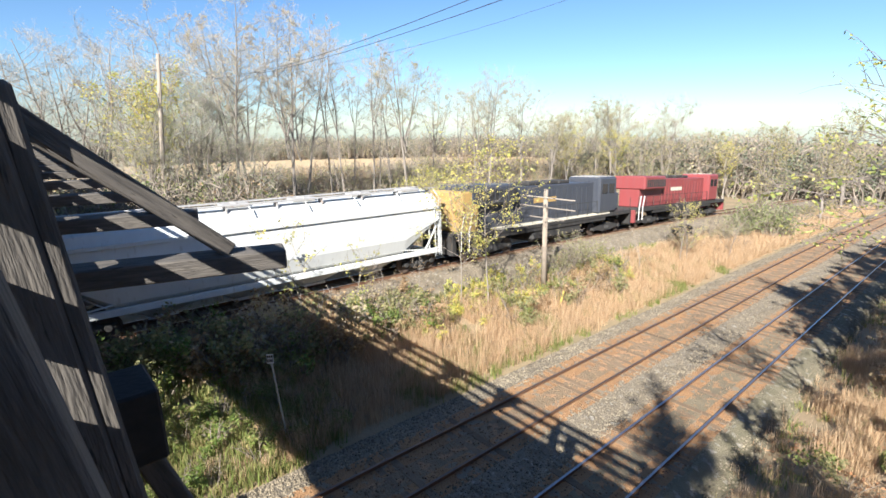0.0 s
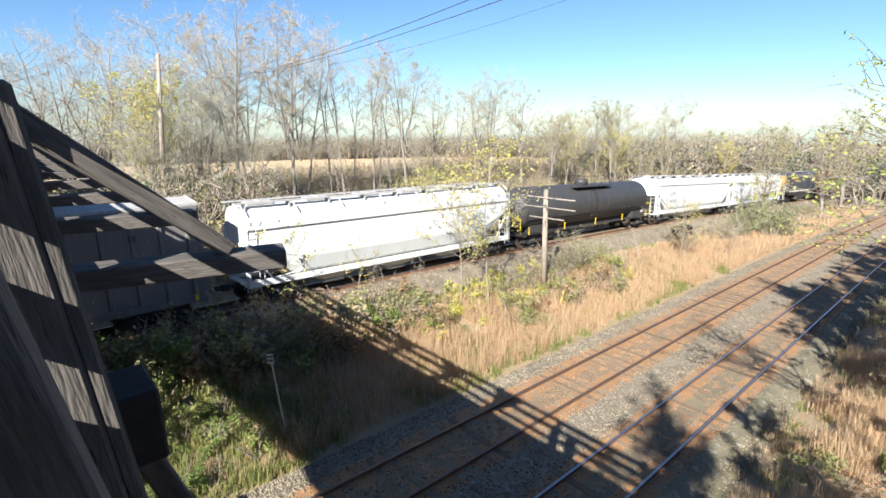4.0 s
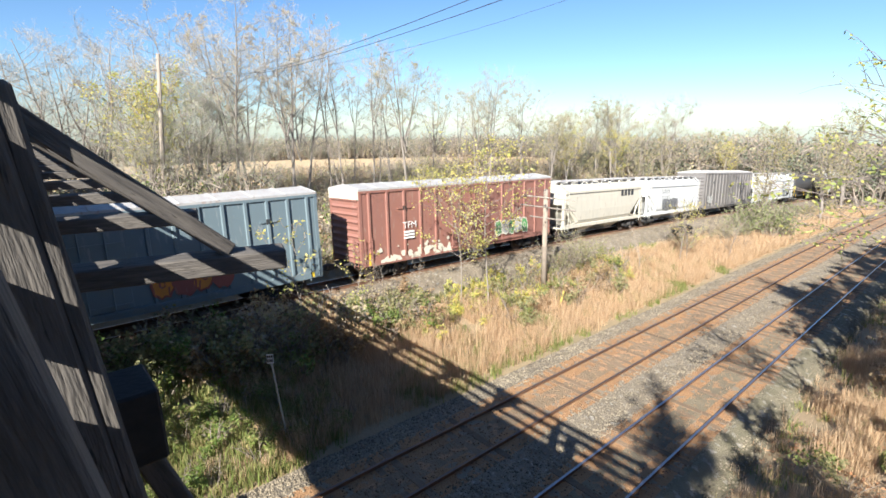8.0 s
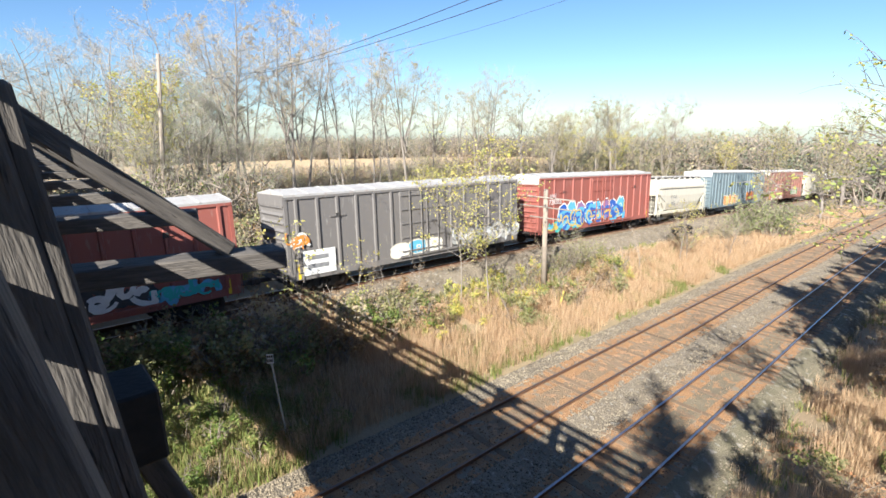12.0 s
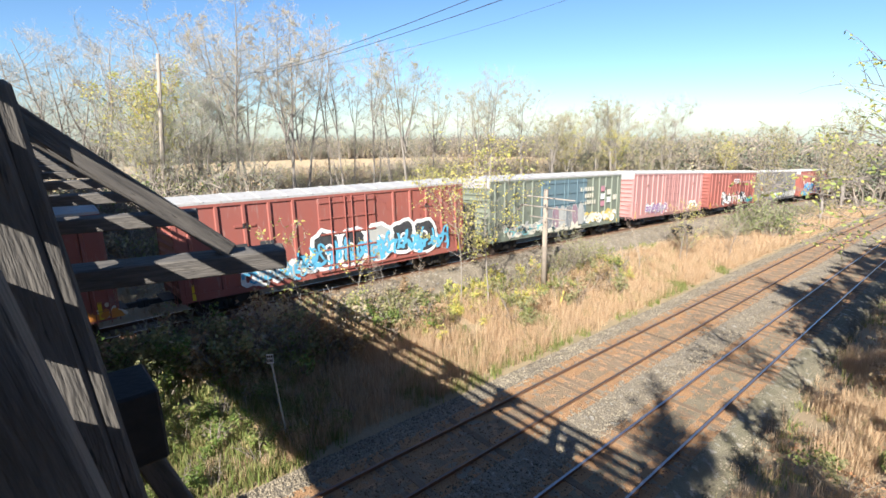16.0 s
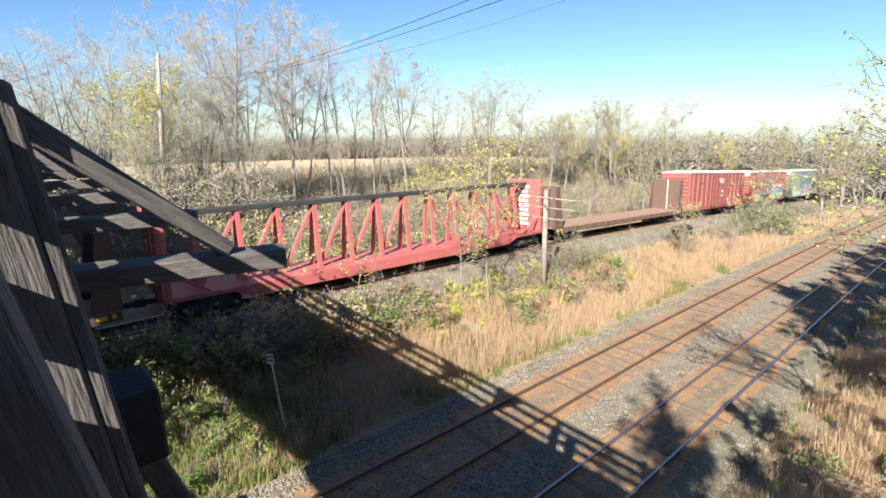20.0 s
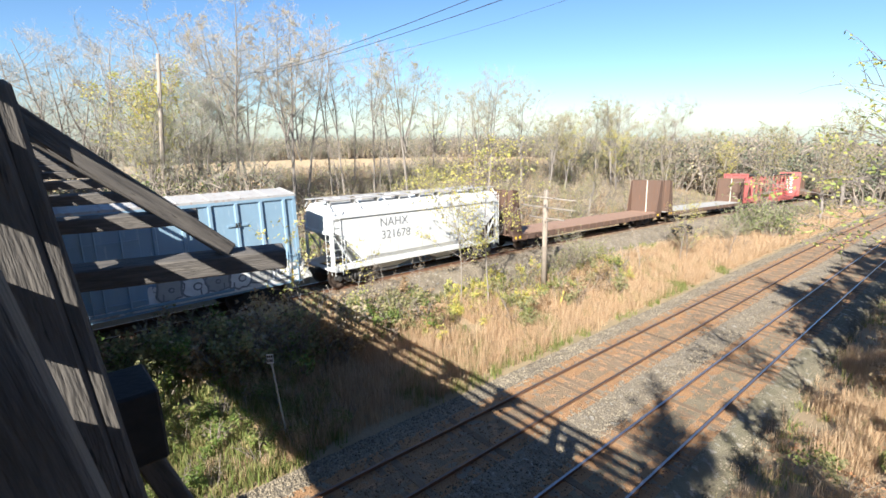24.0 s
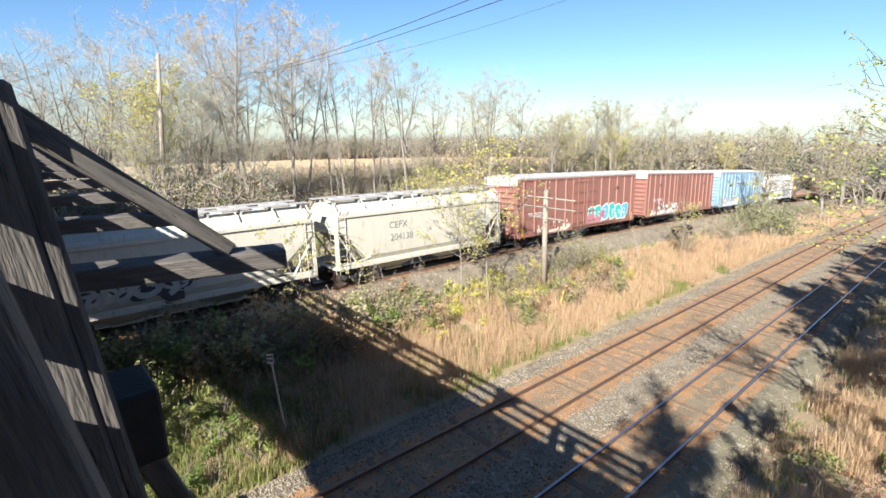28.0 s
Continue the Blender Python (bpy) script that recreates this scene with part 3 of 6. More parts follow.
def boxcar(s0, s1, label, side, H=4.72, door="plug", ribs=14, cap=None, ends=None, doormat=None, name="boxcar", dw=1.55):
    e, L = car(name, s0, s1, label, "boxcar")
    b = L / 2 - 1.1
    W = 1.46
    sd, en = M[side], M[ends or side]
    z0, z1 = 1.02, H - 0.3
    boxpart("side_wall", (-b, b, -W, -W + 0.08, z0, z1), sd, e)
    boxpart("side_wall", (-b, b, W - 0.08, W, z0, z1), sd, e)
    for sg in (-1, 1):
        ew = boxpart("end_wall", (*sorted((sg * (b - 0.08), sg * b)), -W + 0.08, W - 0.08, z0, z1 + 0.06), en, e)
        bm = bmesh.new()
        for i in range(9):
            z = z0 + 0.3 + i * (z1 - z0 - 0.4) / 9
            loft(bm, [[(sg * b, yy, z - 0.11), (sg * (b + 0.07), yy, z), (sg * b, yy, z + 0.11)] for yy in (-W + 0.16, W - 0.16)])
        part("end_corrugation", bm, en, ew)
        if cap:
            boxpart("end_cap", (*sorted((sg * (b + 0.005), sg * (b + 0.075))), -W - 0.01, W + 0.01, z1 - 0.42, z1 + 0.08), M[cap], e, 0.0, "pale painted top of the end")
        for yy in (-W - 0.03, W + 0.03):
            boxpart("corner_post", (*sorted((sg * (b - 0.12), sg * (b + 0.03))), *sorted((yy, yy * 0.955)), z0, z1), en, e)
    # roof: shallow pitched panels with seams
    secs = [[(x, -W - 0.05, z1), (x, -W - 0.05, z1 + 0.09), (x, 0, H), (x, W + 0.05, z1 + 0.09), (x, W + 0.05, z1)] for x in (-b - 0.04, b + 0.04)]
    rf = part("roof", loft(bmesh.new(), secs), M["roof"], e, "pale galvanised roof")
    n = 13
    key = ("seam", H)
    if key not in _truck:
        bm = bmesh.new()
        loft(bm, [[(-0.04, yy, z - 0.02), (0.04, yy, z - 0.02), (0.03, yy, z + 0.025), (-0.03, yy, z + 0.025)] for yy, z in ((-W - 0.06, z1 + 0.09), (0, H), (W + 0.06, z1 + 0.09))])
        _truck[key] = stored("roof_seam", bm, M["roof"])
    for i in range(n + 1):
        hung("roof_seam", _truck[key], None, rf).location = (-b + i * 2 * b / n, 0, 0)
    for yy in (-1, 1):
        boxpart("top_rail", (-b, b, *sorted((yy * W, yy * (W + 0.05))), z1 - 0.12, z1 + 0.0), sd, e)
        bm = bmesh.new()
        y0, y1 = sorted((yy * (W - 0.02), yy * (W + 0.05)))
        box(bm, -b, b, y0, y1, z0 - 0.16, z0 + 0.14)
        part("side_sill", bm, sd, e)
    # door in the middle of each side
    for yy in (-1, 1):
        y0, y1 = sorted((yy * (W + 0.004), yy * (W + 0.085)))
        d = boxpart("door", (-dw, dw, y0, y1, z0 + 0.16, z1 - 0.16), M[doormat or side], e, 0.015, "sliding plug door" if door == "plug" else "sliding door")
        if yy < 0:
            bm = bmesh.new()
            for i in range(5):
                z = z0 + 0.35 + i * (z1 - z0 - 0.7) / 4
                box(bm, -dw + 0.05, dw - 0.05, y0 - 0.045, y0 + 0.003, z - 0.035, z + 0.035)
            part("door_stiffener", bm, M[doormat or side], d)
            for x in (-dw * 0.62, -dw * 0.12, dw * 0.12, dw * 0.62) if dw < 2 else (-dw * 0.8, -dw * 0.5, -dw * 0.08, dw * 0.08, dw * 0.5, dw * 0.8):
                part("lock_rod", tube(bmesh.new(), (x, y0 - 0.07, z0 + 0.1), (x, y0 - 0.07, z1 - 0.1), 0.028, n=6), M[doormat or side], d)
            boxpart("door_track", (-dw - 0.1, dw * (3.0 if dw < 2 else 1.3), y0 - 0.05, y0 + 0.02, z0 + 0.02, z0 + 0.13), sd, e)
        for i in range(ribs):
            x = -b + (i + 0.5) * 2 * b / ribs
            if abs(x) < dw + 0.12:
                continue
            key = ("rib", side, round(z1 - z0, 2))
            if key not in _truck:
                bm = loft(bmesh.new(), [[(-0.085, 0.0, z), (-0.05, -0.075, z), (0.05, -0.075, z), (0.085, 0.0, z)] for z in (z0 + 0.14, z1 - 0.12)])
                me = bpy.data.meshes.new("side_rib")
                bm.to_mesh(me)
                bm.free()
                me.materials.append(sd)
                _truck[key] = me
            r = hung("side_rib", _truck[key], None, e)
            r.location = (x, yy * W, 0)
            if yy > 0:
                r.rotation_euler = (0, 0, math.pi)
        for x in (-b + 0.45, b - 0.45):
            boxpart("reflector", (x - 0.06, x + 0.06, *sorted((yy * (W + 0.055), yy * (W + 0.062))), z0 - 0.1, z0 + 0.55 * (1 if yy < 0 else 0.3)), M["safety"], e)
    for x in (-b + 2 * b * 2.5 / ribs, b - 2 * b * 2.5 / ribs):
        w = b / ribs - 0.1
        boxpart("placard_rail", (x - w, x + w, -W - 0.045, -W - 0.001, z1 - 1.06, z1 - 0.98), sd, e)
        boxpart("placard_board", (x - 0.1, x + 0.1, -W - 0.075, -W - 0.046, z1 - 1.12, z1 - 0.9), M["black"], e, 0.0, "small dark placard board")
    for x in (-b + 0.38, b - 0.38):
        ladder(e, x, -W - 0.1, z0 - 0.25, z0 + 1.3, 0.44, sd, rungs=5)
    for sg in (-1, 1):
        ladder(e, sg * (b + 0.13), -W + 0.32, z0 - 0.25, z0 + 1.3, 0.4, en, axis="y", rungs=5)
        bm = bmesh.new()
        box(bm, *sorted((sg * (b + 0.02), sg * (b + 0.5))), -0.7, 0.7, z0 - 0.1, z0 - 0.05)
        part("crossover_step", bm, M["black"], e)
    bm = bmesh.new()
    box(bm, -b, b, -0.35, 0.35, 0.62, 1.0)
    for x in np.linspace(-b + 0.3, b - 0.3, 9):
        box(bm, x - 0.06, x + 0.06, -W + 0.1, W - 0.1, 0.82, 1.01)
    part("underframe", bm, M["black"], e)
    for sg in (-1, 1):
        truck(e, sg * (b - 1.9))
    couplers(e, L)
    return e, b, W, z0, z1


def hopper(s0, s1, label, side, H=4.62, curved=False, bays=3, name="covered_hopper"):
    """Covered hopper: bulging or ribbed body, sloped ends with open end frames, roof walk and hatches, discharge gates."""
    e, L = car(name, s0, s1, label, "hopper car")
    b = L / 2 - 0.56
    W = 1.5
    m = M[side]
    slope = 2.5 if L > 14 else 1.9
    if curved:
        prof = [(-0.85, 0.98), (-1.34, 1.35), (-1.5, 1.95), (-1.53, 2.7), (-1.47, 3.4), (-1.28, 3.95), (-0.85, 4.3), (0.0, 4.42)]
    else:
        prof = [(-1.3, 1.15), (-1.46, 1.5), (-1.5, 2.2), (-1.5, 3.0), (-1.49, 3.55), (-1.36, 3.9), (-0.95, 4.2), (0.0, 4.34)]
    prof = [(y, z * H / 4.62) for y, z in prof]
    prof = prof + [(-y, z) for y, z in prof[-2::-1]]
    top = prof[7][1]

    def ring(x, zmin):
        return [(x, y, max(z, zmin)) for y, z in prof]
    secs = [ring(-b + 0.12, 2.85), ring(-b + 0.3, 2.75), ring(-b + slope, 0.0), ring(0, 0.0), ring(b - slope, 0.0), ring(b - 0.3, 2.75), ring(b - 0.12, 2.85)]
    part("body", loft(bmesh.new(), secs, smooth=False), m, e)
    for yy in (-1, 1):
        boxpart("side_sill", (-b, b, *sorted((yy * 1.18, yy * 1.42)), 0.92, 1.18), m, e, 0.02)
        bm = bmesh.new()
        zt = prof[4][1] + 0.12
        box(bm, -b + 0.15, b - 0.15, *sorted((yy * 1.49, yy * 1.56)), zt - 0.08, zt + 0.06)
        part("top_chord", bm, m, e)
    # end frames: posts, braces and ladders over an open platform
    for sg in (-1, 1):
        bm = bmesh.new()
        xe = sg * (b - 0.06)
        for yy in (-1.38, 1.38):
            box(bm, xe - 0.06, xe + 0.06, yy - 0.06, yy + 0.06, 0.95, 3.5)
            tube(bm, (xe, yy, 1.1), (sg * (b - slope + 0.05), yy, 1.35), 0.035, n=5)
            tube(bm, (sg * (b - 0.75), yy * 0.98, 1.05), (sg * (b - 0.75), yy * 0.98, 2.5), 0.04, n=5)
            tube(bm, (xe, yy, 2.75), (sg * (b - 1.1), yy, 1.15), 0.05, n=5)
        box(bm, xe - 0.05, xe + 0.05, -1.38, 1.38, 2.7, 2.84)
        box(bm, *sorted((sg * (b - slope), sg * b)), -1.4, -1.1, 0.92, 1.0)
        box(bm, *sorted((sg * (b - slope), sg * b)), 1.1, 1.4, 0.92, 1.0)
        box(bm, *sorted((sg * (b - 0.3), sg * b)), -1.4, 1.4, 0.92, 1.0)
        part("end_frame", bm, m, e)
        ladder(e, sg * (b + 0.03), -1.1, 0.75, 4.1, 0.42, m, axis="y", rungs=9)
        ladder(e, sg * (b - 0.25), -1.55, 0.75, 4.0, 0.42, m, axis="x", rungs=9)
        bm = bmesh.new()
        loft(bm, [[(sg * (b - slope), y, 1.0), (sg * (b - 0.35), y, 2.7), (sg * (b - 0.4), y, 2.62), (sg * (b - slope - 0.1), y, 0.95)] for y in (-1.2, 1.2)])
        part("slope_sheet", bm, m, e)
    # roof walk with brackets, and hatches
    bm = bmesh.new()
    for yy in (-0.78, 0.78):
        box(bm, -b - 0.1, b + 0.1, yy - 0.24, yy + 0.24, top + 0.1, top + 0.14)
        for x in np.linspace(-b + 0.3, b - 0.3, 9):
            box(bm, x - 0.03, x + 0.03, yy - 0.2, yy + 0.2, top - 0.22, top + 0.1)
    part("roof_walk", bm, M["roof"], e, "grey grated running boards")
    for yy in (-1.05, 1.05):
        key = ("bracket", side, round(top, 2), yy)
        if key not in _truck:
            _truck[key] = stored("walk_bracket", tube(bmesh.new(), (0, yy, top + 0.02), (0, yy * 1.35, top - 0.3), 0.03, n=5), m)
        for x in np.linspace(-b + 0.1, b - 0.1, 8):
            hung("walk_bracket", _truck[key], None, e).location = (x, 0, 0)
    for i in range(6):
        x = -b + 1.2 + i * (2 * b - 2.4) / 5
        bm = bmesh.new()
        box(bm, x - 0.6, x + 0.6, -0.33, 0.33, top - 0.03, top + 0.13, bevel=0.03)
        box(bm, x - 0.04, x + 0.04, -0.4, 0.4, top + 0.12, top + 0.17)
        part("hatch", bm, M["roof"], e)
    # hopper bays and gates
    span = 2 * (b - slope) / bays
    for i in range(bays):
        xc = -(b - slope) + (i + 0.5) * span
        bm = bmesh.new()
        loft(bm, [[(xc - span / 2, -1.25, 1.05), (xc + span / 2, -1.25, 1.05), (xc + span / 2, 1.25, 1.05), (xc - span / 2, 1.25, 1.05)], [(xc - 0.45, -0.5, 0.42), (xc + 0.45, -0.5, 0.42), (xc + 0.45, 0.5, 0.42), (xc - 0.45, 0.5, 0.42)]])
        box(bm, xc - 0.55, xc + 0.55, -0.62, 0.62, 0.32, 0.42)
        part("discharge_bay", bm, m, e)
    bm = box(bmesh.new(), -b, b, -0.3, 0.3, 0.7, 0.98)
    part("centre_sill", bm, M["black"], e)
    for sg in (-1, 1):
        truck(e, sg * (b - 1.35))
    couplers(e, L)
    return e, b, W, H


def tank_car(s0, s1, label):
    e, L = car("tank_car", s0, s1, label, "tank car")
    b = L / 2 - 0.75
    R, zc = 1.5, 2.6
    secs = []
    for x, r in [(-b, 0.25), (-b + 0.07, 0.75), (-b + 0.22, 1.12), (-b + 0.45, 1.36), (-b + 0.75, 1.5), (0, 1.5), (b - 0.75, 1.5), (b - 0.45, 1.36), (b - 0.22, 1.12), (b - 0.07, 0.75), (b, 0.25)]:
        secs.append([(x, r * math.cos(2 * math.pi * i / 32), zc + r * math.sin(2 * math.pi * i / 32)) for i in range(32)])
    part("tank", loft(bmesh.new(), secs, smooth=True), M["tank"], e)
    for x in (-b * 0.6, -b * 0.2, b * 0.2, b * 0.6):
        bm = bmesh.new()
        loft(bm, [[(xx, 1.512 * math.cos(2 * math.pi * i / 32), zc + 1.512 * math.sin(2 * math.pi * i / 32)) for i in range(32)] for xx in (x - 0.04, x + 0.04)], smooth=True)
        part("weld_band", bm, M["tank"], e)
    bm = bmesh.new()
    tube(bm, (0, 0, zc + 1.4), (0, 0, zc + 1.85), 0.5, n=20)
    part("dome", bm, M["tank"], e)
    bm = bmesh.new()
    for yy in (-1.0, 1.0):
        box(bm, -2.6, 2.6, yy - 0.28, yy + 0.28, zc + 1.3, zc + 1.34)
        for x in np.linspace(-2.4, 2.4, 6):
            tube(bm, (x, yy * 1.2, zc + 1.32), (x, yy * 1.2, zc + 2.1), 0.02, n=5)
        tube(bm, (-2.5, yy * 1.2, zc + 2.1), (2.5, yy * 1.2, zc + 2.1), 0.022, n=5)
    part("top_platform", bm, M["black"], e, "top walkway with handrails")
    for yy in (-1, 1):
        for x in (-0.35, 0.35):
            bm = bmesh.new()
            pts = [(x, yy * (1.53 * math.cos(a)), zc + 1.53 * math.sin(a)) for a in np.linspace(-0.7, 1.0, 9)]
            for p, q in zip(pts, pts[1:]):
                tube(bm, p, q, 0.025, n=5)
            part("ladder_stile", bm, M["black"], e)
        bm = bmesh.new()
        for a in np.linspace(-0.6, 0.9, 9):
            y, z = yy * 1.55 * math.cos(a), zc + 1.55 * math.sin(a)
            tube(bm, (-0.35, y, z), (0.35, y, z), 0.018, n=5)
        part("ladder_rung", bm, M["black"], e)
        boxpart("side_sill", (-b - 0.2, b + 0.2, *sorted((yy * 1.3, yy * 1.42)), 0.95, 1.1), M["black"], e)
        bm = bmesh.new()
        tube(bm, (-b, yy * 1.46, 2.05), (b, yy * 1.46, 2.05), 0.02, n=5)
        part("grab_rail", bm, M["black"], e)
        for x in np.linspace(-b + 0.7, b - 0.7, 5):
            boxpart("reflector", (x - 0.05, x + 0.05, *sorted((yy * 1.43, yy * 1.45)), 0.96, 1.5), M["safety"], e)
    for sg in (-1, 1):
        bm = bmesh.new()
        box(bm, *sorted((sg * (b - 2.6), sg * (b - 1.2))), -1.2, 1.2, 0.9, 1.5)
        part("saddle", bm, M["tank"], e)
        bm = box(bmesh.new(), *sorted((sg * (b - 0.3), sg * (b + 0.2))), -1.4, 1.4, 0.95, 1.05)
        part("end_platform", bm, M["black"], e)
        bm = bmesh.new()
        for y in (-1.38, 1.38):
            tube(bm, (sg * (b + 0.15), y, 1.0), (sg * (b + 0.15), y, 2.1), 0.025, n=5)
        tube(bm, (sg * (b + 0.15), -1.38, 2.1), (sg * (b + 0.15), 1.38, 2.1), 0.025, n=5)
        part("end_rail", bm, M["safety"], e, "yellow end handrail")
        truck(e, sg * (b - 1.5))
    part("centre_sill", box(bmesh.new(), -b - 0.2, b + 0.2, -0.3, 0.3, 0.7, 1.1), M["black"], e)
    couplers(e, L)
    return e, b


def bulkhead_flat(s0, s1, label, deck, wall):
    e, L = car("bulkhead_flat_car", s0, s1, label, "flat car")
    b = L / 2 - 0.8
    W = 1.42
    nb = int(2 * b / 0.5)
    for i in range(nb):
        x = -b + i * 2 * b / nb
        key = ("plank", deck, round(2 * b / nb, 3))
        if key not in _truck:
            bm = box(bmesh.new(), 0.006, 2 * b / nb - 0.006, -W, W, 1.03, 1.1)
            me = bpy.data.meshes.new("deck_plank")
            bm.to_mesh(me)
            bm.free()
            me.materials.append(M[deck])
            _truck[key] = me
        p = hung("deck_plank", _truck[key], None, e)
        p.location = (x, 0, 0.006 * (i % 3))
    for yy in (-1, 1):
        bm = box(bmesh.new(), -b, b, *sorted((yy * W, yy * (W + 0.04))), 0.72, 1.07)
        for x in np.linspace(-b + 0.4, b - 0.4, 20):
            box(bm, x - 0.07, x + 0.07, *sorted((yy * (W + 0.04), yy * (W + 0.12))), 0.8, 1.02)
        part("side_sill", bm, M["brownsteel"], e)
        for x in (-b + 0.5, b - 0.5):
            boxpart("reflector", (x - 0.3, x + 0.3, *sorted((yy * (W + 0.045), yy * (W + 0.055))), 0.84, 1.0), M["safety"], e)
    bm = bmesh.new()
    loft(bm, [[(x, -0.4, z) for x, z in o] + [] for o in [[(-b + 2.4, 0.78), (-b + 4.5, 0.45), (b - 4.5, 0.45), (b - 2.4, 0.78), (b - 2.4, 1.0), (-b + 2.4, 1.0)]]] + [[(x, 0.4, z) for x, z in [(-b + 2.4, 0.78), (-b + 4.5, 0.45), (b - 4.5, 0.45), (b - 2.4, 0.78), (b - 2.4, 1.0), (-b + 2.4, 1.0)]]])
    part("centre_sill", bm, M["black"], e)
    for sg in (-1, 1):
        xe = sg * (b - 0.1)
        w = boxpart("bulkhead", (*sorted((xe, xe - sg * 0.12)), -W, W, 1.1, 4.05), M[wall], e, 0.0, "steel-faced timber bulkhead")
        for y in np.linspace(-W + 0.1, W - 0.1, 6):
            bm = box(bmesh.new(), *sorted((xe, xe + sg * 0.16)), y - 0.06, y + 0.06, 1.1, 4.05)
            part("bulkhead_post", bm, M[wall], w)
        for yy in (-1, 1):
            y0, y1 = sorted((yy * (W - 0.05), yy * (W + 0.03)))
            o = [(xe + sg * 0.17, 1.1), (xe + sg * 0.17, 4.0), (xe - sg * 0.28, 4.0), (xe - sg * 0.85, 1.1)]
            part("bulkhead_gusset", loft(bmesh.new(), [[(x, y, z) for x, z in o] for y in (y0, y1)]), M[wall], w, "tapered steel side plate")
        bm = bmesh.new()
        for y in (-0.1,):
            box(bm, *sorted((xe - sg * 0.12, xe - sg * 0.16)), y - 0.04, y + 0.04, 1.1, 4.06)
        part("bulkhead_strip", bm, M["g_cream"] if wall == "brownsteel" else M["deckgrey"], w)
        truck(e, sg * (b - 2.2))
    couplers(e, L)
    return e, b


def centre_beam(s0, s1, label):
    e, L = car("centre_beam_flat_car", s0, s1, label, "flat car")
    b = L / 2 - 0.62
    W = 1.42
    m = M["beamred"]
    bm = bmesh.new()
    o = [(-b, 1.12), (b, 1.12), (b, 0.95), (b - 2.6, 0.95), (b - 3.4, 0.62), (-b + 3.4, 0.62), (-b + 2.6, 0.95), (-b, 0.95)]
    loft(bm, [[(x, y, z) for x, z in o] for y in (-W, W)])
    part("deck", bm, m, e)
    for sg in (-1, 1):
        xe = sg * (b - 0.1)
        w = boxpart("bulkhead", (*sorted((xe, xe - sg * 0.2)), -W, W, 1.12, 4.6), m, e, 0.02, "tall red steel bulkhead")
        bm = bmesh.new()
        for y in (-W + 0.12, -0.48, 0.48, W - 0.12):
            box(bm, *sorted((xe, xe + sg * 0.14)), y - 0.08, y + 0.08, 1.12, 4.6)
        for z in (1.6, 2.4, 3.2, 4.0, 4.5):
            box(bm, *sorted((xe, xe + sg * 0.09)), -W, W, z - 0.07, z + 0.07)
        part("bulkhead_rib", bm, m, w)
        ladder(e, sg * (b + 0.12), -1.0, 0.7, 4.3, 0.42, m, axis="y", rungs=9)
        bm = bmesh.new()
        for yy in (-W + 0.1, W - 0.1):
            loft(bm, [[(xe - sg * 0.2, yy + d, 2.2), (xe - sg * 1.7, yy + d, 1.14), (xe - sg * 1.5, yy + d, 1.14), (xe - sg * 0.2, yy + d, 2.0)] for d in (-0.04, 0.04)])
        part("bulkhead_gusset", bm, m, e)
        truck(e, sg * (b - 1.7))
    tc = boxpart("top_chord", (-b + 0.3, b - 0.3, -0.28, 0.28, 4.2, 4.42), M["black"], e, 0.02, "black top beam")
    n = 12
    xs = [-b + 1.6 + i * (2 * b - 3.2) / (n - 1) for i in range(n)]
    for i, x in enumerate(xs):
        bm = bmesh.new()
        for yy in (-1, 1):
            loft(bm, [[(x - 0.09, yy * 0.14, 4.2), (x + 0.09, yy * 0.14, 4.2), (x + 0.09, yy * 0.24, 4.2), (x - 0.09, yy * 0.24, 4.2)], [(x - 0.11, yy * 0.4, 1.12), (x + 0.11, yy * 0.4, 1.12), (x + 0.11, yy * 0.52, 1.12), (x - 0.11, yy * 0.52, 1.12)]])
        part("column", bm, m, e)
        if i + 1 < n and i != n // 2:
            x2 = xs[i + 1]
            a, c = (x2, x) if i < n // 2 else (x, x2)
            bm = bmesh.new()
            loft(bm, [[(a - 0.07, -0.1, 4.15), (a + 0.07, -0.1, 4.15), (a + 0.07, 0.1, 4.15), (a - 0.07, 0.1, 4.15)], [(c - 0.07, -0.4, 1.12), (c + 0.07, -0.4, 1.12), (c + 0.07, -0.2, 1.12), (c - 0.07, -0.2, 1.12)]])
            part("diagonal", bm, m, e)
    couplers(e, L)
    return e, b


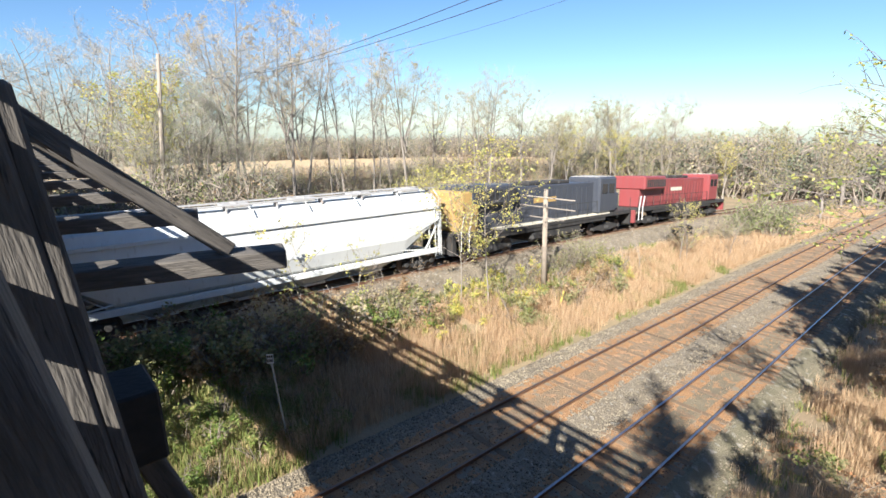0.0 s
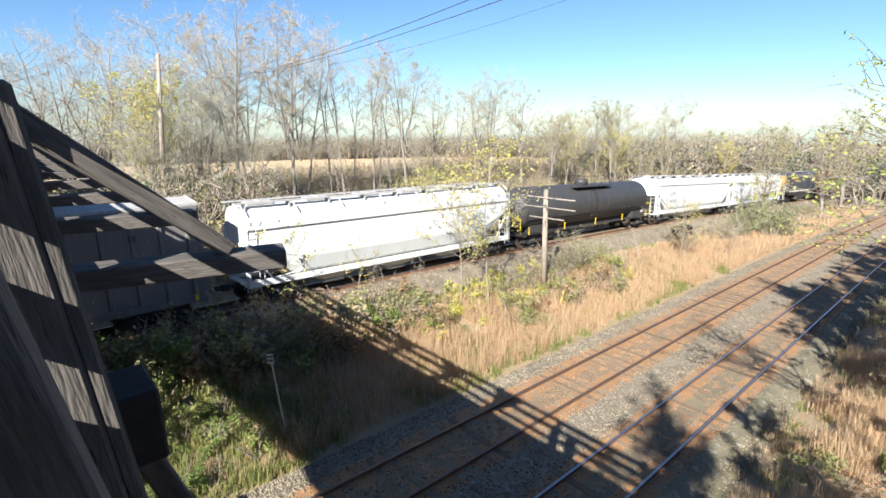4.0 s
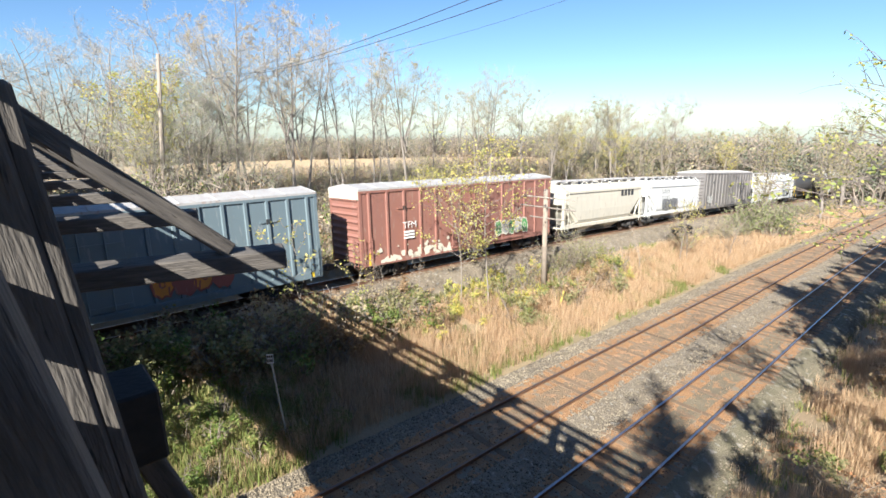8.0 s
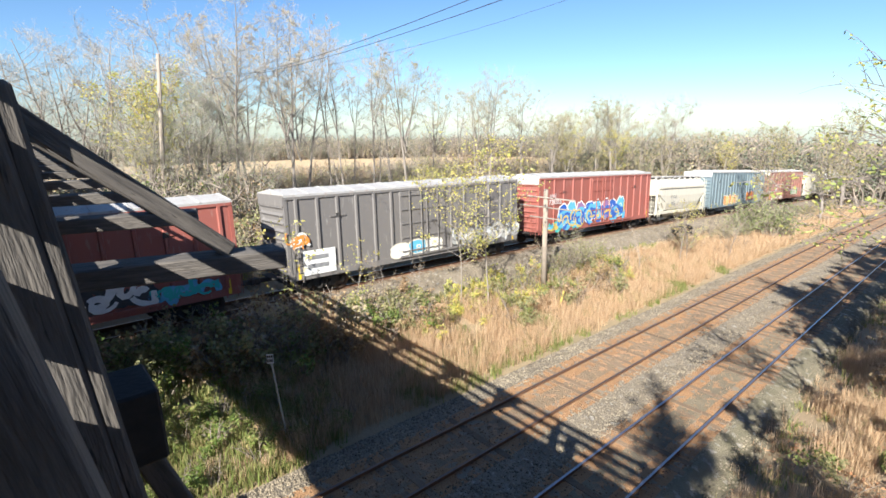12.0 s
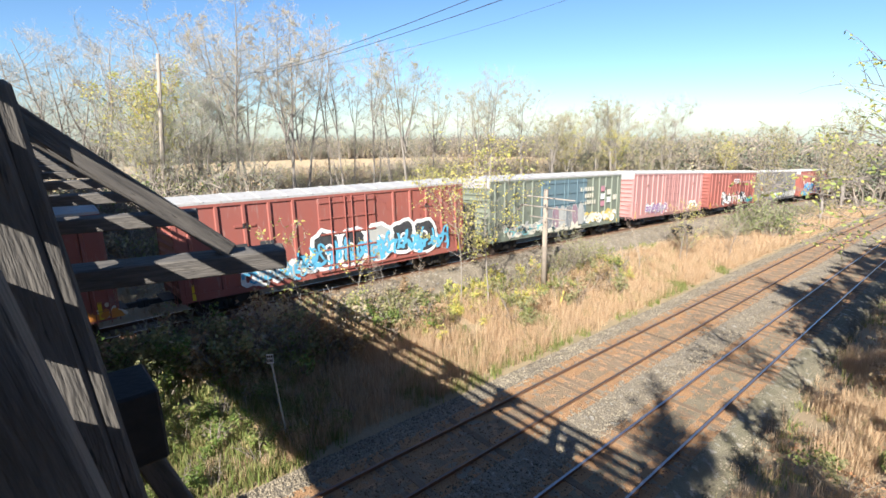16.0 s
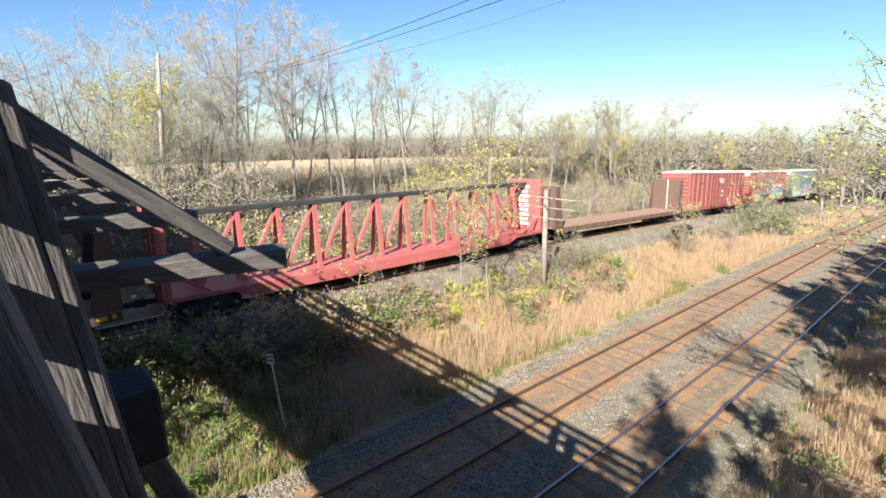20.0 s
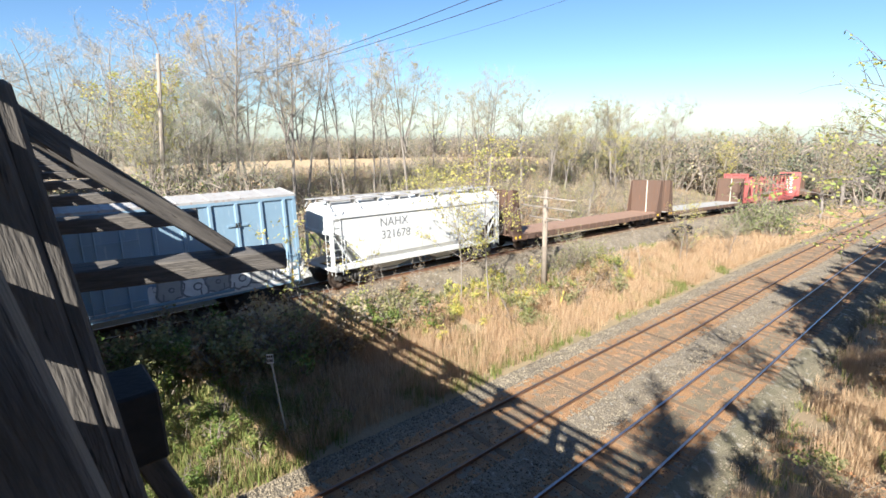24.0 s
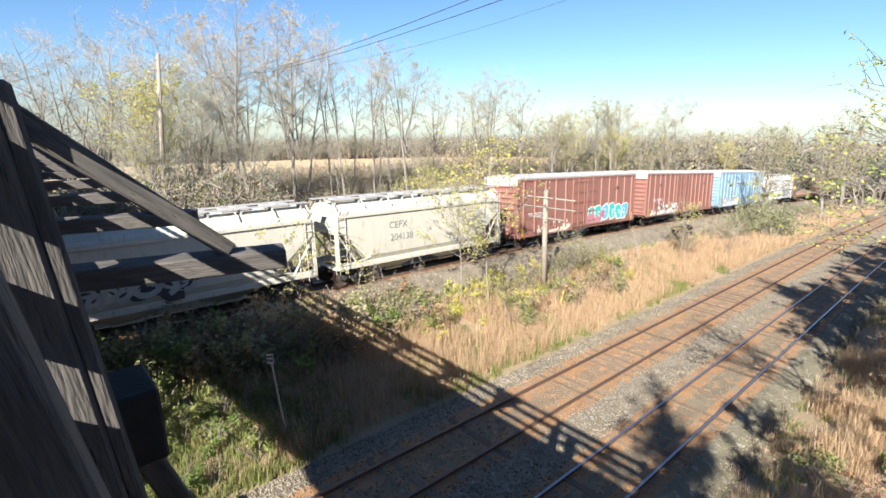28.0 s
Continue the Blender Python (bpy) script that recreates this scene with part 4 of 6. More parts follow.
def locomotive(s0, s1, label, body, nose, cab_front=True, logo=None, tail=None):
    e, L = car("locomotive", s0, s1, label, "locomotive")
    b = L / 2 - 0.5
    m = M[body]
    d = 1 if cab_front else -1

    def bx(bm, xa, xb, *r, **k):
        box(bm, *sorted((d * xa, d * xb)), *r, **k)
    bm = bmesh.new()
    bx(bm, -b, b, -1.5, 1.5, 1.45, 1.75)
    bx(bm, -b + 3.2, b - 4.0, -1.45, 1.45, 1.2, 1.45)
    part("frame", bm, M["black"], e)
    bm = bmesh.new()
    bx(bm, -3.0, 3.0, -1.35, 1.35, 0.45, 1.45, bevel=0.2)
    part("fuel_tank", bm, M["black"], e)
    bm = bmesh.new()
    bx(bm, -b + 1.3, b - 5.1, -0.95, 0.95, 1.75, 4.25, bevel=0.06)
    part("long_hood", bm, m, e)
    bm = bmesh.new()
    bx(bm, -b + 1.2, -b + 5.4, -1.5, 1.5, 3.3, 4.5, bevel=0.12)
    part("radiator", bm, m, e)
    for i in range(9):
        x = -b + 1.6 + i * 0.42
        bm = bmesh.new()
        bx(bm, x, x + 0.3, -1.53, 1.53, 3.55, 4.2)
        part("radiator_screen", bm, M["black"], e)
    for i in range(14):
        x = -b + 5.8 + i * (2 * b - 11.3) / 14
        bm = bmesh.new()
        bx(bm, x + 0.05, x + (2 * b - 11.3) / 14 - 0.05, -0.985, 0.985, 1.95, 3.9)
        part("hood_door", bm, m, e)
    if tail:
        bm = bmesh.new()
        bx(bm, -b + 0.45, -b + 1.9, -1.47, 1.47, 1.75, 4.2, bevel=0.1)
        part("rear_end", bm, M[tail], e, "yellow painted rear end")
    bm = bmesh.new()
    bx(bm, b - 4.9, b - 2.7, -1.3, 1.3, 4.6, 4.64)
    part("cab_roof_panel", bm, M["roof"], e, "pale cab roof")
    bm = bmesh.new()
    bx(bm, -b + 3.4, b - 3.4, -1.51, 1.51, 1.68, 1.76)
    part("walkway_edge", bm, M["g_cream"] if tail else M["black"], e)
    for x in (-b + 0.35, -b + 1.0):
        bm = bmesh.new()
        for p, q in (((d * x, -1.52, 0.7), (d * x, -1.52, 1.8)), ((d * x, -1.52, 1.8), (d * (x + 0.25), -1.52, 2.8))):
            tube(bm, p, q, 0.035, n=6)
        part("step_handrail", bm, M["letter"], e, "white corner handrail")
    bm = bmesh.new()
    for x in (-b + 7.5, -b + 9.5, -b + 11.0):
        bx(bm, x, x + 1.3, -0.7, 0.7, 4.25, 4.5, bevel=0.05)
    part("roof_vent", bm, M["black"], e)
    bm = bmesh.new()
    bx(bm, b - 5.1, b - 2.5, -1.5, 1.5, 1.75, 4.6, bevel=0.16)
    c = part("cab", bm, m, e)
    bm = bmesh.new()
    for x in (b - 4.7, b - 3.7):
        bx(bm, x, x + 0.75, -1.52, 1.52, 3.3, 4.05)
    bx(bm, b - 2.52, b - 2.45, -1.2, 1.2, 3.5, 4.15)
    part("window", bm, M["glass"], c, "dark cab windows")
    bm = bmesh.new()
    bx(bm, b - 2.5, b - 0.9, -0.85, 0.85, 1.75, 3.3, bevel=0.2)
    part("nose", bm, M[nose], e)
    bm = bmesh.new()
    for yy in (-1.47, 1.47):
        for i in range(12):
            x = -b + 0.3 + i * (2 * b - 5.6) / 11
            tube(bm, (d * x, yy, 1.75), (d * x, yy, 2.75), 0.022, n=5)
        tube(bm, (d * (-b + 0.3), yy, 2.75), (d * (b - 5.3), yy, 2.75), 0.022, n=5)
        for x in (b - 2.2, b - 0.15):
            tube(bm, (d * x, yy, 1.2), (d * x, yy, 2.75), 0.022, n=5)
    part("handrail", bm, M["black"], e)
    for sg in (-1, 1):
        bm = box(bmesh.new(), *sorted((sg * (b - 0.05), sg * (b + 0.2))), -1.4, 1.4, 0.5, 1.6)
        part("pilot", bm, M["black"] if nose != "locored" else M["locored"], e)
        truck(e, sg * (b - 3.2), axles=3, base=1.9)
    if logo:
        x = d * (-b + 9.0)
        raw("mark", [(x - 1.3, -0.99, 3.05), (x + 1.3, -0.99, 3.05), (x + 1.3, -0.99, 3.4), (x - 1.3, -0.99, 3.4)], [(0, 1, 2, 3)], M[logo], e, "plain painted company mark")
    couplers(e, L)
    return e, b


# ---- cars, from the head of the train ----
locomotive(61.62, 39.47, "dull red diesel locomotive leading the train", "locored", "locored", True, "g_cream")
locomotive(39.47, 18.17, "dark navy diesel locomotive with a yellow rear end", "loconavy", "loconavy", True, "locoyellow", "locoyellow")
hopper(18.17, -1.11, "white smooth-sided covered hopper car", "white", curved=True, bays=4)
e, b, W, H = hopper(-1.11, -21.52, "white covered hopper with black reporting marks", "white", bays=4)
words("reporting_mark", "SHPX", 0.55, textplane(-b + 3.3, -1.512, 2.75), M["faded"], e, "faded grey reporting mark")
words("reporting_mark", "464300", 0.5, textplane(-b + 3.4, -1.512, 2.1), M["faded"], e, "faded grey car number")
boxpart("stripe", (-b + 2.0, -b + 2.12, -1.508, -1.5, 1.5, 2.3), M["g_org"], e)
tank_car(-21.52, -40.9, "matt black tank car with top walkway")
hopper(-40.9, -58.53, "white rounded covered hopper car", "white", curved=True, bays=3)
e, b, W, z0, z1 = boxcar(-58.53, -75.77, "dark grey boxcar with faded panels", "grey", H=5.0, ribs=16)
daub(e, -b + 0.8, -b + 2.2, 1.3, 2.5, -W - 0.09, ["g_grey"], 3, n=3)
e, b, W, H = hopper(-75.77, -88.33, "white covered hopper with black graffiti", "white", H=4.5, bays=2)
words("reporting_mark", "NAHX", 0.62, textplane(-b + 3.6, -1.512, 3.05), M["faded"], e, "faded grey reporting mark")
words("reporting_mark", "321707", 0.62, textplane(-b + 3.7, -1.512, 2.4), M["faded"], e, "faded grey car number")
piece(e, -2.67, 0.64, 1.4, 2.35, -1.506, ["faded"], "dark", 5, 5)
e, b, W, H = hopper(-88.33, -101.01, "cream covered hopper car", "cream", H=4.5, bays=2)
for i in range(4):
    boxpart("logo_bar", (b - 3.6 + i * 0.55, b - 3.2 + i * 0.55, -1.515, -1.505, 3.0, 3.6), M["dark"], e, 0.0, "plain dark logo bar")
e, b, W, z0, z1 = boxcar(-101.01, -118.38, "oxide red boxcar with peeling cream paint low down", "boxbrown", H=5.0, cap="cream", ribs=14)
flakes(e, -6.51, -1.53, 0.95, 1.75, -W - 0.056, "g_cream", 8)
piece(e, 2.02, 5.13, 1.3, 2.3, -W - 0.082, ["g_grn", "g_grey"], "g_cream", 9, 5)
words("reporting_mark", "TFM", 0.5, textplane(-b + 3.0, -W - 0.081, 2.75), M["letter"], e, "white reporting mark")
for i in range(3):
    boxpart("lettering_bar", (-b + 2.6, -b + 3.3, -W - 0.083, -W - 0.078, 2.35 - 0.16 * i, 2.45 - 0.16 * i), M["letter"], e)
e, b, W, z0, z1 = boxcar(-118.38, -138.96, "long blue-green boxcar with orange graffiti", "bluegreen", H=5.05, cap="white", ribs=20)
piece(e, -5.4, -0.58, 1.05, 2.2, -W - 0.09, ["g_org", "g_yel"], "g_cream", 11, 6)
piece(e, 2.2, 5.11, 1.3, 2.4, -W - 0.082, ["g_org", "boxred"], "boxred", 12, 4)
e, b, W, H = hopper(-138.96, -151.35, "cream smooth covered hopper with grimy ends", "cream", H=4.45, curved=True, bays=2)
words("reporting_mark", "WWUX", 0.42, textplane(-b + 3.3, -1.56, 2.5), M["faded"], e, "faded grey reporting mark")
words("reporting_mark", "1415", 0.42, textplane(-b + 3.2, -1.56, 1.95), M["faded"], e, "faded grey car number")
e, b, W, z0, z1 = boxcar(-151.35, -169.52, "red boxcar covered in blue graffiti lettering", "boxred", H=5.0, cap="roof", ribs=14)
piece(e, -5.82, 3.35, 1.25, 2.95, -W - 0.09, ["g_blue", "g_sky", "g_mauve"], "letter", 14, 8)
daub(e, -5.82, 3.35, 1.1, 2.5, -W - 0.105, ["g_sky", "g_blue", "g_yel"], 13, n=12)
daub(e, -7.12, -2.79, 1.0, 1.6, -W - 0.09, ["g_teal", "g_yel", "g_sky"], 15, n=6)
words("reporting_mark", "NW", 0.42, textplane(-b + 1.5, -W - 0.081, 3.45), M["letter"], e, "white reporting mark")
words("reporting_mark", "728365", 0.5, textplane(-b + 1.75, -W - 0.112, 3.02), M["letter"], e, "white car number")
e, b, W, z0, z1 = boxcar(-169.52, -187.16, "dark grey boxcar with pale tags and primer patches", "grey", H=5.0, cap="grey", ribs=15)
boxpart("primer_patch", (-7.08, -5.43, -W - 0.086, -W - 0.08, 1.05, 2.2), M["letter"], e, 0.0, "pale primer patch")
for i in range(2):
    boxpart("number_bar", (-6.86, -5.79, -W - 0.091, -W - 0.087, 1.75 - 0.4 * i, 1.95 - 0.4 * i), M["faded"], e)
daub(e, -7.81, -6.73, 2.3, 3.1, -W - 0.09, ["letter", "g_org"], 17, n=3)
piece(e, -2.22, 1.26, 1.1, 1.9, -W - 0.09, ["letter", "g_sky"], "g_cream", 18, 3)
daub(e, 2.11, 7.78, 1.05, 2.2, -W - 0.09, ["g_grey", "letter", "g_cream"], 19, n=9)
e, b, W, z0, z1 = boxcar(-187.16, -204.51, "red boxcar with white and black graffiti and blue patch", "boxred", H=5.0, ribs=15)
daub(e, -4.0, b - 3.2, 1.0, 2.5, -W - 0.09, ["dark", "letter"], 20, n=10)
daub(e, b - 3.3, b - 0.9, 1.05, 1.85, -W - 0.09, ["g_sky", "g_teal"], 21, n=5)
for i in range(3):
    boxpart("lettering_bar", (-0.8 + 0.1 * i, 1.4, -W - 0.16, -W - 0.155, 3.9 - 0.2 * i, 4.0 - 0.2 * i), M["letter"], e)
e, b, W, z0, z1 = boxcar(-204.51, -221.67, "sun-faded pinkish red boxcar with pale graffiti", "pink", H=5.0, cap="roof", ribs=15)
daub(e, -b + 2.2, -0.8, 1.1, 2.1, -W - 0.09, ["letter", "g_mauve", "g_grey"], 23, n=9)
daub(e, b - 3.5, b - 1.2, 1.2, 2.1, -W - 0.09, ["letter"], 24, n=4)
e, b, W, z0, z1 = boxcar(-221.67, -239.43, "olive boxcar with blue doors and cream panel lettering", "olivecar", H=5.0, cap="roof", doormat="slate", ribs=17, dw=2.72)
for r in range(3):
    for i in range((6, 4, 7)[r]):
        boxpart("lettering_bar", (1.9 + i * 0.31 + (0, 0.6, 0)[r], 2.1 + i * 0.31 + (0, 0.6, 0)[r], -W - 0.088, -W - 0.082, 3.62 - 0.5 * r, 3.92 - 0.5 * r), M["g_cream"], e)
for i, (x, z, mm) in enumerate(((4.7, 3.5, "g_pink"), (4.7, 2.9, "letter"), (4.7, 2.35, "g_pink"), (5.6, 3.2, "g_cream"), (5.6, 2.6, "letter"), (6.5, 2.75, "g_cream"))):
    boxpart("logo_square", (x, x + 0.55, -W - 0.088, -W - 0.082, z, z + 0.42), M[mm], e, 0.0, "plain painted logo square")
daub(e, -6.58, -2.34, 1.0, 1.9, -W - 0.09, ["g_grey", "g_cream", "g_pale"], 26, n=8)
piece(e, -2.38, 2.31, 1.15, 2.75, -W - 0.175, ["faded", "g_dusk", "g_grey"], "g_grey", 27, 6, 0.05)
flakes(e, -2.3, 2.2, 0.95, 1.6, -W - 0.18, "g_cream", 44, 1.2)
daub(e, 2.42, 7.05, 1.1, 2.0, -W - 0.09, ["g_yel", "g_cream", "letter"], 28, n=8)
e, b, W, z0, z1 = boxcar(-239.43, -256.79, "red boxcar with large black and white graffiti letters", "boxred", H=5.0, cap="roof", ribs=14)
words("reporting_mark", "728 390", 0.46, textplane(-b + 2.9, -W - 0.085, 2.35), M["letter"], e, "white car number")
for i in range(2):
    boxpart("mark_patch", (-b + 2.1 + 1.15 * i, -b + 2.7 + 1.15 * i, -W - 0.088, -W - 0.08, 2.7, 2.95), M["dark"], e, 0.0, "black repainted patch")
piece(e, -1.99, 5.37, 1.15, 3.05, -W - 0.09, ["dark", "dark", "g_grey"], "letter", 29, 5, 0.16)
daub(e, -2.87, 6.3, 1.1, 2.6, -W - 0.105, ["g_sky"], 31, n=26)
daub(e, -5.19, -1.8, 1.0, 2.0, -W - 0.09, ["letter", "g_sky", "g_grey"], 30, n=7)
e, b, W, z0, z1 = boxcar(-256.79, -275.01, "bright red boxcar with double doors and white stencils", "boxred", H=5.0, ribs=13, dw=2.6)
flakes(e, 2.63, 8.19, 0.92, 1.5, -W - 0.056, "g_cream", 32)
flakes(e, 4.2, 8.19, 0.92, 1.35, -W - 0.06, "g_org", 33)
for i in range(3):
    boxpart("lettering_bar", (-0.7 + 0.1 * i, 0.9, -W - 0.16, -W - 0.155, 4.0 - 0.2 * i, 4.1 - 0.2 * i), M["letter"], e)
for x, z in ((0.3, 2.6), (0.2, 2.1), (2.2, 1.6), (5.7, 2.0)):
    boxpart("stencil", (x, x + 0.45, -W - 0.16, -W - 0.155, z, z + 0.22), M["letter"], e)
bulkhead_flat(-275.01, -297.69, "empty rust-brown bulkhead flat car", "deckbrown", "brownsteel")
e, b = centre_beam(-297.69, -322.19, "empty red centre-beam lumber flat car")
for i in range(9):
    z = 4.2 - i * 0.32
    boxpart("lettering_bar", (b - 0.312, b - 0.304, -0.5 + 0.1 * (i % 2), 0.5, z - 0.2, z), M["letter"], e)
bulkhead_flat(-322.19, -344.9, "empty bulkhead flat car with a grey deck", "deckgrey", "brownsteel")
bulkhead_flat(-344.9, -367.67, "empty brown bulkhead flat car with rusty ends", "deckbrown", "brownsteel")
e, b, W, H = hopper(-367.67, -380.28, "white covered hopper with black car number", "white", H=4.5, bays=2)
words("reporting_mark", "NAHX", 0.62, textplane(-b + 3.6, -1.512, 3.05), M["faded"], e, "faded grey reporting mark")
words("reporting_mark", "321678", 0.62, textplane(-b + 3.7, -1.512, 2.4), M["faded"], e, "faded grey car number")
e, b, W, z0, z1 = boxcar(-380.28, -397.86, "sky blue boxcar with grey and white graffiti band", "blue", H=5.05, cap="white", ribs=15)
flakes(e, -6.69, 8.02, 0.95, 1.95, -W - 0.056, "g_grey", 34, 3.2)
flakes(e, -6.07, 8.02, 0.95, 1.8, -W - 0.06, "letter", 36, 2.2)
piece(e, 1.86, 7.18, 1.1, 2.0, -W - 0.09, ["g_grey", "letter"], "faded", 35, 6)
for x in (-b + 4.4, -1.6, -b + 1.0):
    boxpart("reflector", (x, x + 0.2, -W - 0.12, -W - 0.115, 1.5, 2.0), M["safety"], e)
e, b, W, z0, z1 = boxcar(-397.86, -415.51, "oxide brown boxcar with a white tag", "boxbrown", H=5.0, cap="roof", ribs=15)
flakes(e, -5.46, -1.09, 0.98, 2.05, -W - 0.085, "letter", 37, 2.6)
flakes(e, -5.46, -1.09, 0.98, 1.9, -W - 0.09, "g_grey", 43, 0.8)
flakes(e, -7.12, -4.24, 0.95, 1.5, -W - 0.056, "g_cream", 38)
words("reporting_mark", "TR  86194", 0.42, textplane(-5.61, -W - 0.085, 2.3), M["letter"], e, "white reporting mark")
e, b, W, z0, z1 = boxcar(-415.51, -433.1, "oxide brown boxcar with teal graffiti lettering", "boxbrown", H=5.0, cap="roof", ribs=13)
piece(e, 0.52, 6.45, 1.15, 2.5, -W - 0.09, ["g_teal", "g_teal", "g_sky"], "letter", 39, 6)
flakes(e, -5.61, -1.93, 0.95, 1.7, -W - 0.056, "g_cream", 41)
words("reporting_mark", "TR  86209", 0.42, textplane(-5.84, -W - 0.085, 2.3), M["letter"], e, "white reporting mark")
daub(e, 0.22, 2.64, 1.1, 1.9, -W - 0.105, ["g_pink"], 40, n=3)
e, b, W, H = hopper(-433.1, -445.57, "cream covered hopper with black car number", "cream", H=4.5, bays=2)
words("reporting_mark", "CEFX", 0.5, textplane(-b + 3.6, -1.512, 2.85), M["faded"], e, "faded grey reporting mark")
words("reporting_mark", "204138", 0.5, textplane(-b + 3.8, -1.512, 2.2), M["faded"], e, "faded grey car number")
e, b, W, H = hopper(-445.57, -458.07, "cream covered hopper with a black tag", "cream", H=4.5, bays=2)
daub(e, -3.6, 0.5, 1.3, 2.4, -1.505, ["dark", "g_grey"], 42, n=6)
hopper(-458.07, -470.57, "cream covered hopper at the end of the view", "cream", H=4.5, bays=2)


def motions():
    """The whole train rolls along its track at an even speed."""
    for e, sf, sr in CARS:
        rows = []
        mid, half = (sf + sr) / 2, (sf - sr) * 0.33
        for k in range(29):
            t = float(k)
            go = 16.1736 * t + 0.0041 * t * t
            p0, f0, r0, u0 = train_frame(mid + go - half)
            p1, f1, r1, u1 = train_frame(mid + go + half)
            f = (p1 - p0).normalized()
            r = (r0 + r1).normalized()
            u = r.cross(f).normalized()
            r = f.cross(u)
            m = Matrix((f, -r, u)).transposed().to_4x4()
            m.translation = (p0 + p1) / 2
            rows.append((t, m))
        walk(e, rows)


# ---- timber bridge ----
bridge = tagged(new("timber_bridge"), "weathered dark timber road bridge over the railway", "bridge", kind="structure")
DECK = 8.1
BX0, BX1, BY = -40.0, 9.0, -5.55
SPACE = 2.72
POSTX = [-1.62 - SPACE * i for i in range(14)] + [-1.62 + SPACE * i for i in range(1, 4)]


def timber(name, a, b, w, h, material="wood", parent=None, roll=0.0, label=""):
    """A sawn timber from a to b with slightly worn edges."""
    a, b = Vector(a), Vector(b)
    d = b - a
    q = d.to_track_quat("X", "Z").to_matrix().to_4x4()
    m = Matrix.Translation(a) @ q @ pose(0, 0, 0, roll)
    ob = boxpart(name, (0, d.length, -w / 2, w / 2, -h / 2, h / 2), M[material], parent or bridge, 0.012, label)
    ob.matrix_basis = m
    return ob


x = BX0
while x < BX1:
    key = "deckplank"
    if key not in _truck:
        bm = box(bmesh.new(), 0.0, 0.285, BY, -0.16, DECK - 0.1, DECK)
        me = bpy.data.meshes.new("deck_plank")
        bm.to_mesh(me)
        bm.free()
        me.materials.append(M["wood"])
        _truck[key] = me
    p = hung("deck_plank", _truck[key], None, bridge)
    p.location = (x, 0, 0.004 * ((int(x * 10)) % 3))
    x += 0.3
for y in (-5.2, -4.2, -3.2, -2.3, -1.4, -0.45):
    timber("stringer", (BX0, y, DECK - 0.32), (BX1, y, DECK - 0.32), 0.25, 0.42, "creosote")
timber("railing_post", (-1.03, -0.014, DECK - 0.6), (-1.03, -0.229, DECK + 0.75), 0.2, 0.3)
# Unseen board, added only to throw shade on the post before it.
timber("railing_post", (-0.76, -0.50, DECK), (-0.76, -0.50, DECK + 1.02), 0.34, 0.09)
timber("stay_plank", (-2.6, 0.17, DECK - 0.55), (-2.6, 1.25, DECK - 3.9), 0.07, 0.12)
timber("kerb_timber", (BX0, -0.32, DECK + 0.1), (BX1, -0.32, DECK + 0.1), 0.2, 0.2)
timber("kerb_timber", (BX0, BY + 0.2, DECK + 0.1), (BX1, BY + 0.2, DECK + 0.1), 0.2, 0.2)
ys = -0.1
for z, h in ((DECK + 1.12, 0.16), (DECK + 0.755, 0.19), (DECK + 0.34, 0.16)):
    for x0, x1 in ((BX0, -15.23), (-15.22, -1.63)):
        timber("railing_board", (x0, ys - 0.055, z), (x1, ys - 0.055, z), 0.05, h)
    timber("railing_board", (BX0, BY - 0.05, z), (BX1, BY - 0.05, z), 0.05, h)
for z, h in ((DECK + 1.085, 0.21), (DECK + 0.765, 0.21), (DECK + 0.40, 0.17)):
    timber("railing_board", (-1.62, ys - 0.055, z), (BX1, ys - 0.055, z), 0.05, h)
for x in POSTX:
    wide = 0.34 if abs(x + 1.62) < 0.1 else 0.15
    if wide > 0.3:
        timber("railing_post", (x, 0.146 - wide / 2, DECK - 0.9), (x, -0.008 - wide / 2, DECK + 0.88), 0.15, wide)
        timber("batten", (x + 0.03, 0.168, DECK - 0.9), (x + 0.03, 0.008, DECK + 0.885), 0.07, 0.052)
    else:
        timber("railing_post", (x + 0.18, 0.03, DECK - 0.9), (x + 0.18, -0.055, DECK + 1.16), 0.2, 0.13)
    timber("railing_post", (x, BY - 0.12, DECK - 0.6), (x, BY - 0.12, DECK + 1.0), 0.15, 0.15)
    # outrigger beam under the deck with a raking brace up to the post
    out = 1.75
    if abs(x + 1.62) < 0.1:
        continue
    timber("outrigger_beam", (x - 0.72, -1.0, DECK - 0.38), (x + 0.14, out, DECK - 0.38), 0.3, 0.17)
    if out > 1:
        timber("raking_brace", (x + 0.03, 1.3, DECK - 0.27), (x + 0.03, -0.06, DECK + 0.98), 0.16, 0.14)
for bx in (-33.0, -26.5, -15.0, -2.5, 4.0):
    zb = land(bx, -2.5) - 0.4
    bent = tagged(new("trestle_bent"), "timber trestle bent carrying the bridge deck", "trestle", group="trestle bents", kind="structure")
    timber("cap_beam", (bx, -5.4, DECK - 0.55), (bx, 0.33, DECK - 0.55), 0.34, 0.36, "creosote", bent)
    for y in (-5.0, -3.4, -1.8, -0.2):
        bm = tube(bmesh.new(), (bx, y + (y + 2.6) * 0.12, zb), (bx, y, DECK - 0.7), 0.19, 0.17, n=10)
        part("pile", bm, M["creosote"], bent)
    timber("sway_brace", (bx + 0.2, -5.4, zb + 0.8), (bx + 0.2, 0.2, DECK - 1.1), 0.09, 0.25, "wood", bent)
    timber("sway_brace", (bx - 0.2, 0.5, zb + 0.8), (bx - 0.2, -5.2, DECK - 1.1), 0.09, 0.25, "creosote", bent)
bank = bmesh.new()
